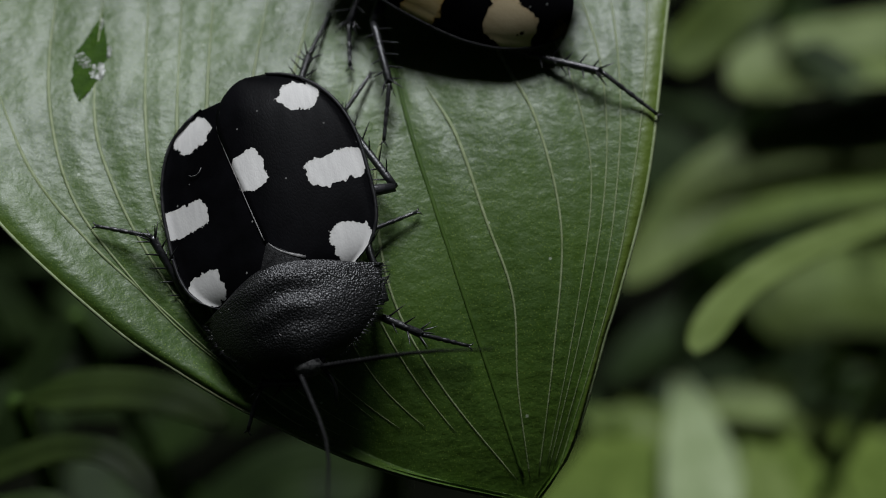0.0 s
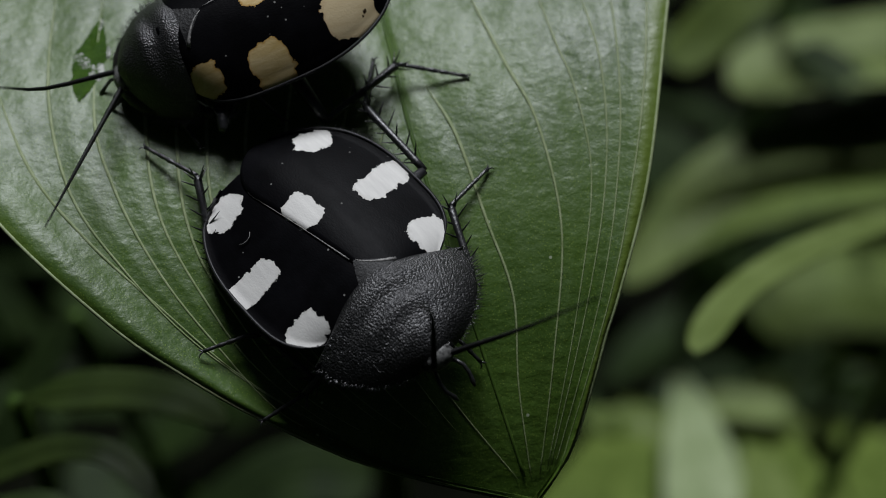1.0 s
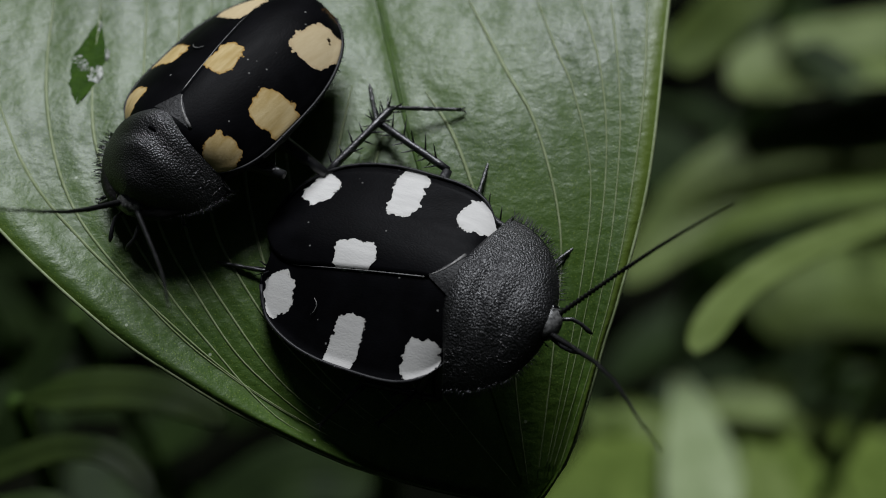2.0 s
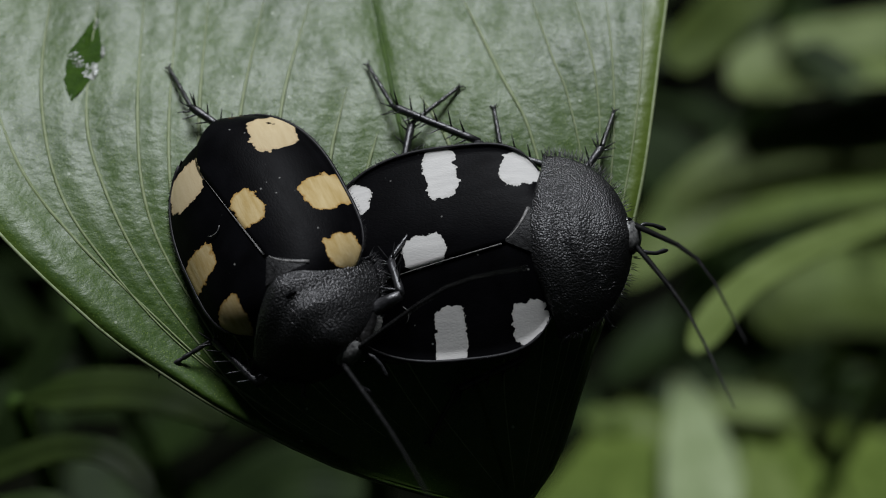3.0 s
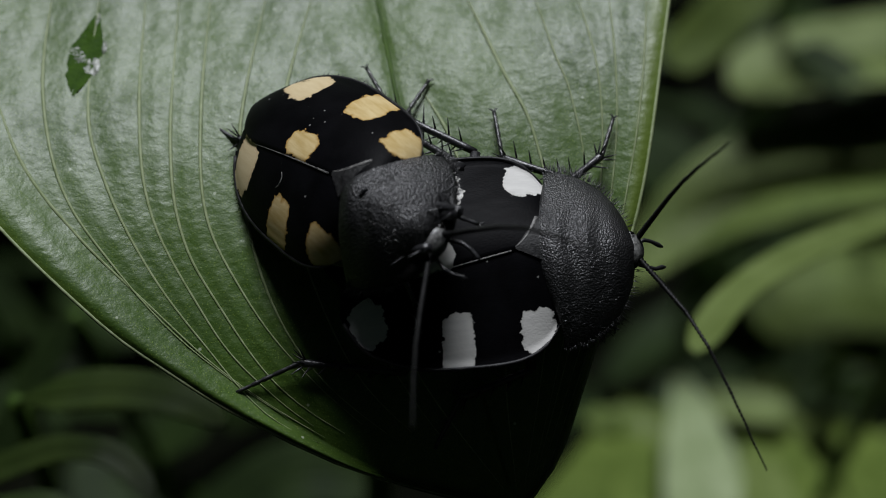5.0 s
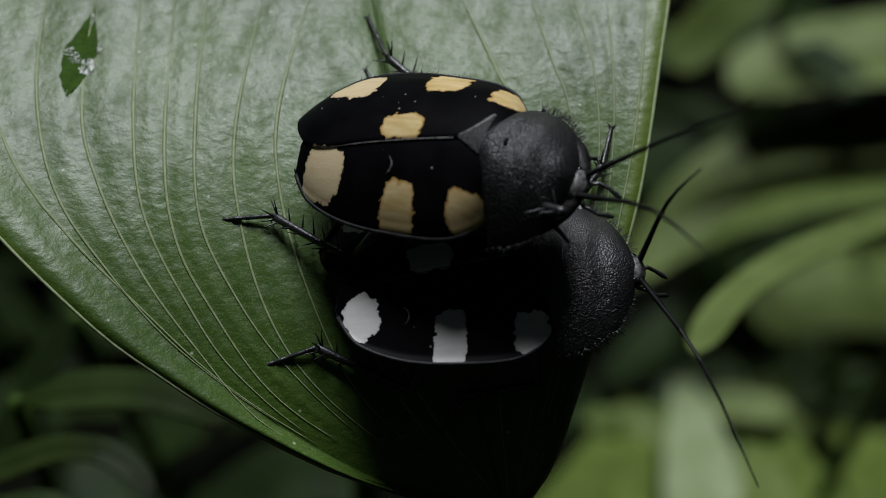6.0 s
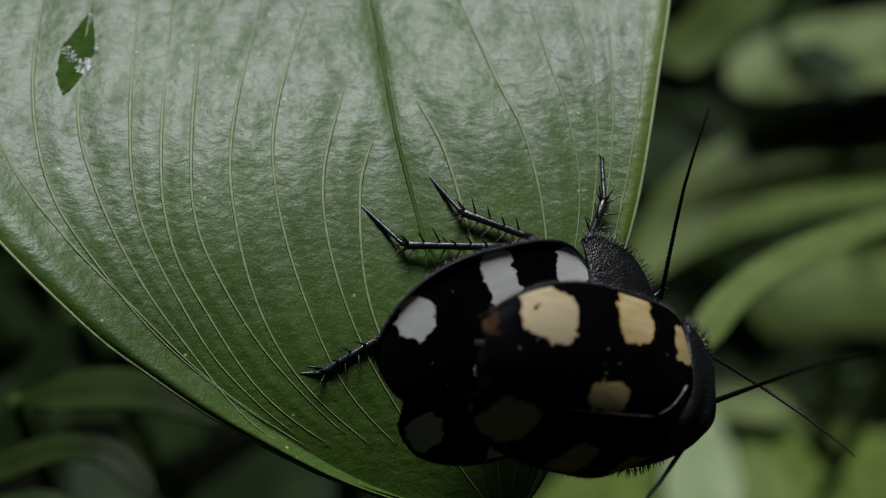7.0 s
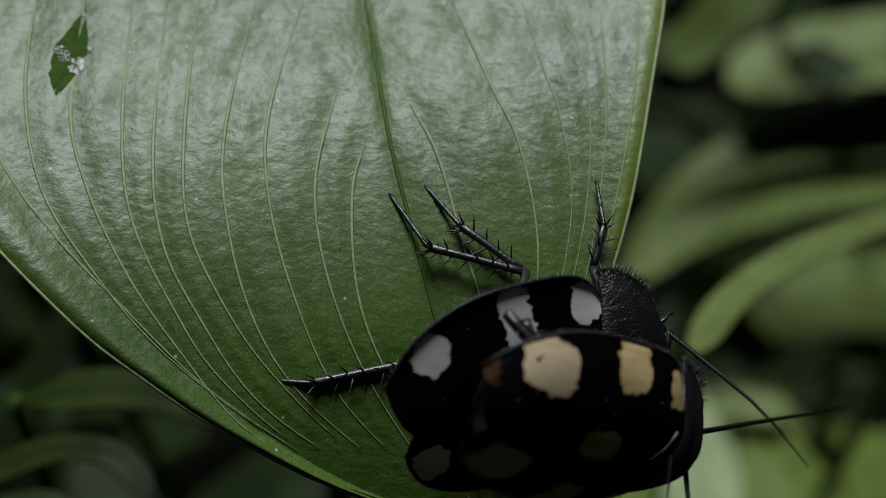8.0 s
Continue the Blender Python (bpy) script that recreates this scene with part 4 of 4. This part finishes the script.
    patch("scraped_patch", loop, M_SCAR, 0.16, "scraped bare green flesh")
    for cx, cy, rx, ry in ((-39.9, 21.4, 0.8, 0.5), (-39.3, 20.6, 0.7, 0.6), (-37.9, 19.7, 0.9, 1.0), (-36.9, 21.9, 0.3, 0.7), (-38.0, 25.3, 0.25, 0.7)):
        lp = [(cx + math.cos(2 * math.pi * k / 26) * rx * (1 + rnd.uniform(-.16, .16)), cy + math.sin(2 * math.pi * k / 26) * ry * (1 + rnd.uniform(-.16, .16))) for k in range(26)]
        patch("dry_skin", lp, M_SKIN, 0.20, "shiny whitish shred of dry leaf skin")
    # stalk down to the ground
    bm = bmesh.new()
    base = Vector((LEAF_MID[0][0], LEAF_MID[0][1], leaf_z(*LEAF_MID[0]) - 1.0))
    inv = W.inverted()
    foot = inv @ Vector(((W @ (base * MM)).x, (W @ (base * MM)).y + 0.05, 0.002)) / MM
    pts = smooth_curve([tuple(base), tuple(base.lerp(foot, 0.15) + Vector((0, 8, 0))), tuple(base.lerp(foot, 0.55) + Vector((0, 10, 0))), tuple(foot)], 20)
    tube(bm, [tuple(np.array(p) - piv) for p in pts], [2.2 + 0.06 * i for i in range(20)], 10)
    part("petiole", bm, M_STEM, root, "grooved green stalk")
    return root


leaf = make_leaf()


# ---- the leaves behind ----
def spot(x, y, z):
    """A place z mm nearer than the focal plane, that covers (x, y) mm of that plane."""
    k = (DIST - z) / DIST
    return Vector((x * k, y * k, z))


def far_leaf(path, halves, mat, label, up=(0, 0.9, 0.9), fold=0.10):
    """A leaf behind, bent along a path of (x, y, z) from its base to its rounded tip; halves: its half widths in mm along the path."""
    pts = smooth_curve([tuple(spot(*p)) for p in path], 60)
    base = Vector(pts[0])
    m = along(base, Vector(pts[6]), up)
    inv = m.inverted()
    root = tagged(new("background_leaf"), label, "leaf", "leaves behind")
    root.matrix_world = W @ scaled(m)
    n, k = len(pts), 25
    s = np.linspace(0, 1, n)
    w = np.interp(s, np.linspace(0, 1, len(halves)), halves)
    w = w * np.sqrt(np.clip(1 - np.clip((s - 0.86) / 0.14, 0, 1) ** 2, 0.004, 1)) * np.clip(0.12 + s / 0.22, 0, 1)
    v = np.linspace(-1, 1, k)
    P = np.zeros((n, k, 3))
    ridge = []
    for i in range(n):
        t = Vector(pts[min(i + 1, n - 1)] - pts[max(i - 1, 0)]).normalized()
        side = Vector(up).cross(t).normalized()
        nor = t.cross(side)
        rib = 0.014 * w[i] * np.cos(v * 22)
        lift = fold * np.abs(v) * w[i] - 0.16 * fold * v ** 2 * w[i] + rib
        world = pts[i][None] + (v * w[i])[:, None] * np.array(side)[None] + lift[:, None] * np.array(nor)[None]
        P[i] = [tuple(inv @ Vector(q)) for q in world]
        ridge.append(tuple(inv @ (Vector(pts[i]) + nor * 0.1)))
    ob = part_mesh("blade", grid_mesh("blade", P[:, ::-1]), mat, root)
    t = ob.modifiers.new("thickness", 'SOLIDIFY')
    t.thickness = 0.5 * MM
    t.offset = -1
    bm = bmesh.new()
    tube(bm, ridge[::3], [0.11 * max(halves) * (1 - 0.04 * i) for i in range(len(ridge[::3]))], 7, 0.6)
    part("midrib", bm, mat, root)
    p0 = root.matrix_world.translation
    foot = root.matrix_world.inverted() @ Vector((p0.x, p0.y + 0.14, 0.001)) / MM
    bm = bmesh.new()
    q = smooth_curve([(0, 0, 0), tuple(Vector((-6, 0, 0)).lerp(foot, 0.3)), tuple(foot)], 12)
    tube(bm, [tuple(p) for p in q], [1.3 + 0.1 * i for i in range(12)], 8)
    part("petiole", bm, M_STEM, root)
    return root


GREEN = "out-of-focus green leaf behind the main leaf"
DARK = "dim out-of-focus green leaf in the undergrowth"
PALE = "pale out-of-focus leaf catching the light"
# (path, half widths, material, label, up)
for path, halves, mi, lb, up in (
    (((53.9, 4.5, -150), (46.1, 2.9, -137), (39.2, 0.5, -124), (33.3, -2.6, -111), (29.2, -6.1, -98), (26.4, -10.8, -85)), (3.2, 3.4, 3.6, 3.4, 3.2), 1, "pale green narrow leaf with a rounded drooping tip", (-0.5, 0.75, 1)),
    (((56.2, 13.0, -340), (46.1, 11.8, -340), (38.6, 11.2, -340), (32.1, 9.8, -340), (26.8, 6.8, -340), (22.7, 2.1, -340), (19.2, -2.3, -340)), (11.0, 10.5, 9.4, 7.7, 6.1), 1, GREEN, (-0.3, 0.9, 0.9)),
    (((56.2, 6.5, -330), (45.6, 5.2, -330), (37.4, 4.1, -330), (30.4, 2.9, -330), (24.5, 0.6, -330), (18.6, -3.5, -330)), (7.2, 7.2, 6.8, 5.7), 1, GREEN, (-0.3, 0.9, 0.9)),
    (((56.2, 8.3, -335), (40.9, 7.2, -335), (30.4, 4.8, -335), (21.5, 0.6, -335)), (14, 15, 12), 0, DARK, (0, 0.9, 0.7)),
    (((56.2, 21.2, -340), (45.6, 20.6, -340), (37.4, 19.5, -340), (29.8, 17.1, -340)), (19, 19, 17, 12), 1, DARK, (0, 0.9, 0.7)),
    (((36.2, 29.5, -320), (30.4, 25.4, -320), (26.8, 21.8, -320), (23.3, 19.5, -320)), (7.7, 7.7, 6.1), 0, DARK, (0, 0.4, 1)),
    (((56.2, -7.0, -395), (48.0, -5.2, -395), (39.8, -4.9, -395), (32.1, -7.0, -395)), (23.0, 21.8, 18.4), 0, DARK, (0, 0.9, 0.7)),
    (((56.2, -14.6, -385), (48.0, -12.3, -385), (42.1, -9.4, -385), (38.0, -7.9, -385)), (9.8, 9.8, 8.2), 0, GREEN, (0, 0.9, 0.7)),
    (((15.1, -32.9, -265), (16.8, -25.8, -293), (18.6, -20.5, -322), (20.1, -15.5, -350)), (14.8, 13.8, 11.7, 8.3, 3.5), 0, GREEN, (0, 0.9, 0.9)),
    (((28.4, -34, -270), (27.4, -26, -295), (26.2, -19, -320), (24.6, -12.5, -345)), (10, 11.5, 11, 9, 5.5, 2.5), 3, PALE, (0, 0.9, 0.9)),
    (((39.2, -32.9, -265), (36.8, -26.4, -293), (34.5, -21.1, -322), (32.1, -16.1, -350)), (13.4, 13.4, 11.4, 8.0, 3.4), 0, GREEN, (0, 0.9, 0.9)),
    (((36.2, -32.9, -265), (33.9, -25.8, -293), (33.0, -21.1, -322), (33.4, -17.3, -350)), (6.6, 7.2, 6.1, 4.3, 1.8), 1, GREEN, (0, 0.9, 0.9)),
    (((50.4, -32.9, -265), (46.8, -25.8, -293), (44.2, -21.1, -322), (42.1, -17.6, -350)), (11.6, 12.4, 10.5, 7.4, 3.1), 0, GREEN, (0, 0.9, 0.9)),
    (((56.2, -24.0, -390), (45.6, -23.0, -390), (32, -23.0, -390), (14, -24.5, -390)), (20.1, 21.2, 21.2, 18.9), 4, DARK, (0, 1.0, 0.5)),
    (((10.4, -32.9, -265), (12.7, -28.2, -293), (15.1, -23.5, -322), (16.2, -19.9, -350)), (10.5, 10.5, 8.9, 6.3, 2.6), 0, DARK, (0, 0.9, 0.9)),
    # lower-left leaves: dim through dark base colours that stand in for shade
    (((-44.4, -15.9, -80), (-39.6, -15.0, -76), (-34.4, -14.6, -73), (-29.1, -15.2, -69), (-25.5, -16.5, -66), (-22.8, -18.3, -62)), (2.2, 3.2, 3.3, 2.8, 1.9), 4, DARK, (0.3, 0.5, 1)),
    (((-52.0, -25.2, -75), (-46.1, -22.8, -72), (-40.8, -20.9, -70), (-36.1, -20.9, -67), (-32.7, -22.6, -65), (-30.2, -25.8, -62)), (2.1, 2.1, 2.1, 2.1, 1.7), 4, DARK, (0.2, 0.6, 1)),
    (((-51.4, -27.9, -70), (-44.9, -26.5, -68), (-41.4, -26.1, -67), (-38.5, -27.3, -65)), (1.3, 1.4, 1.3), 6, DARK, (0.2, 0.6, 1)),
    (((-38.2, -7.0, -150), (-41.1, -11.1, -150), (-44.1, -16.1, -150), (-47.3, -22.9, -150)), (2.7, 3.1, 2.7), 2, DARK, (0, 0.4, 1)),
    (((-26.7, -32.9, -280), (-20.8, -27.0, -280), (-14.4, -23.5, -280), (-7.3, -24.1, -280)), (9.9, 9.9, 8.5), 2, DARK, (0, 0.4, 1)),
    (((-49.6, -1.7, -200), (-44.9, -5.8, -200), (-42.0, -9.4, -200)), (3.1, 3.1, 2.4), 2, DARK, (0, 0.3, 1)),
):
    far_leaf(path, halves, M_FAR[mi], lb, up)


rnd_far = random.Random(21)
for count, (x0, x1), (y0, y1), deep, mats, size, lb in (
    (10, (30, 50), (-28, -14), -345, (1, 0, 1), 0.9, GREEN),
    (5, (14, 22), (-27, -18), -345, (1, 0, 1), 0.8, GREEN),
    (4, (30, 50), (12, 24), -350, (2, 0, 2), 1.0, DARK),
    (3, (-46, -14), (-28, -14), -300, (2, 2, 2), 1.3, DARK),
):
    for i in range(count):
        x, y, z = rnd_far.uniform(x0, x1), rnd_far.uniform(y0, y1), deep + rnd_far.uniform(-18, 18)
        a = rnd_far.uniform(-0.9, 0.9) + (math.pi if rnd_far.random() < 0.5 else 0)
        c, sn, r = math.cos(a), math.sin(a) * 0.7, rnd_far.uniform(3.5, 6.0) * size
        w = rnd_far.uniform(5, 8) * size
        far_leaf(((x - c * r, y - sn * r, z), (x, y + 0.4, z + 3), (x + c * r, y + sn * r, z + rnd_far.uniform(-10, 10))),
                 (w, w, 0.8 * w), M_FAR[mats[i % 3]], lb, (rnd_far.uniform(-.3, .3), rnd_far.uniform(0.6, 1.0), 0.8))


def undergrowth():
    """Low foliage all over the bed; its dimness is shade put into the leaf colour."""
    rnd = random.Random(12)
    V, F = [], []
    inv = W.inverted()
    for i in range(700):
        r = 0.15 + 1.1 * rnd.random() ** 0.8
        a = rnd.uniform(0.15, math.pi - 0.15)
        x, y = math.cos(a) * r, math.sin(a) * r + 0.12
        c = Vector((x, y, rnd.uniform(0.01, 0.07)))
        L, w = rnd.uniform(0.03, 0.08), rnd.uniform(0.009, 0.02)
        d = Vector((rnd.uniform(-1, 1), rnd.uniform(-1, 1), rnd.uniform(-.3, .5))).normalized()
        sd = d.cross(Vector((rnd.uniform(-.4, .4), rnd.uniform(-.4, .4), 1))).normalized()
        n = sd.cross(d)
        k0 = len(V)
        for j in range(6):
            u = j / 5
            hw = w * math.sin(math.pi * (0.06 + 0.9 * u) ** 0.85)
            m = c + d * L * u + n * (-0.25 * L * u * u)
            V += [tuple(m - sd * hw + n * hw * 0.25), tuple(m), tuple(m + sd * hw + n * hw * 0.25)]
        for j in range(5):
            q = k0 + 3 * j
            F += [(q, q + 1, q + 4, q + 3), (q + 1, q + 2, q + 5, q + 4)]
    me = bpy.data.meshes.new("undergrowth")
    me.from_pydata(V, [], F)
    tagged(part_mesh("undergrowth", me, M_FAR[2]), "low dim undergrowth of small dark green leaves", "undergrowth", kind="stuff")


undergrowth()

# ---- the two cockroaches ----
WHITE_SPOTS = ((-18.57, 6.09, 1.6, 2.0, -25), (-9.46, 8.24, 1.7, 3.0, 8), (-1.26, 7.87, 2.0, 1.9, 0), (-11.39, -0.14, 2.2, 1.6, 12),
               (-18.34, -5.89, 1.7, 2.2, 20), (-9.61, -8.79, 1.6, 3.0, -6), (-1.5, -8.26, 1.8, 2.2, 0))
YELLOW_SPOTS = ((-17.4, 5.59, 2.7, 2.2, 0), (-7.96, 7.56, 2.1, 2.1, 10), (-0.95, 6.57, 1.8, 1.5, 0), (-9.31, 0.18, 2.2, 1.5, 8),
               (-17.09, -5.1, 2.4, 2.5, 0), (-7.98, -7.65, 1.8, 2.6, 0), (-0.88, -6.73, 1.9, 1.9, 0))
white = cockroach("black cockroach with seven ragged white spots", WHITE_SPOTS, (0.66, 0.65, 0.62), (0.78, 0.77, 0.73), (0.62, 0.61, 0.57), (-14.4, -6.3))
yellow = cockroach("black cockroach with seven ragged yellow spots", YELLOW_SPOTS, (0.52, 0.37, 0.14), (0.70, 0.56, 0.30), (0.42, 0.24, 0.06), (-9.9, -4.0), 7.6, (-22.6, 3.0, 1.0), ((-18.9, 5.6, 0.22), (-18.5, 6.0, 0.16)), YELLOW_DOME)


def motions():
    walk(leaf, [(r[0], W @ leaf_pose(r)) for r in LEAF_ROWS])
    move_cockroach(white, WHITE_ROWS, WHITE_FEET, WHITE_FEELERS, [(0, 0), (8, 0)])
    move_cockroach(yellow, YELLOW_ROWS, YELLOW_FEET, YELLOW_FEELERS, [(0, 0), (1.5, 0), (2.8, 14), (3.5, 13), (4.5, 11), (5.8, 0), (8, 0)])


motions()
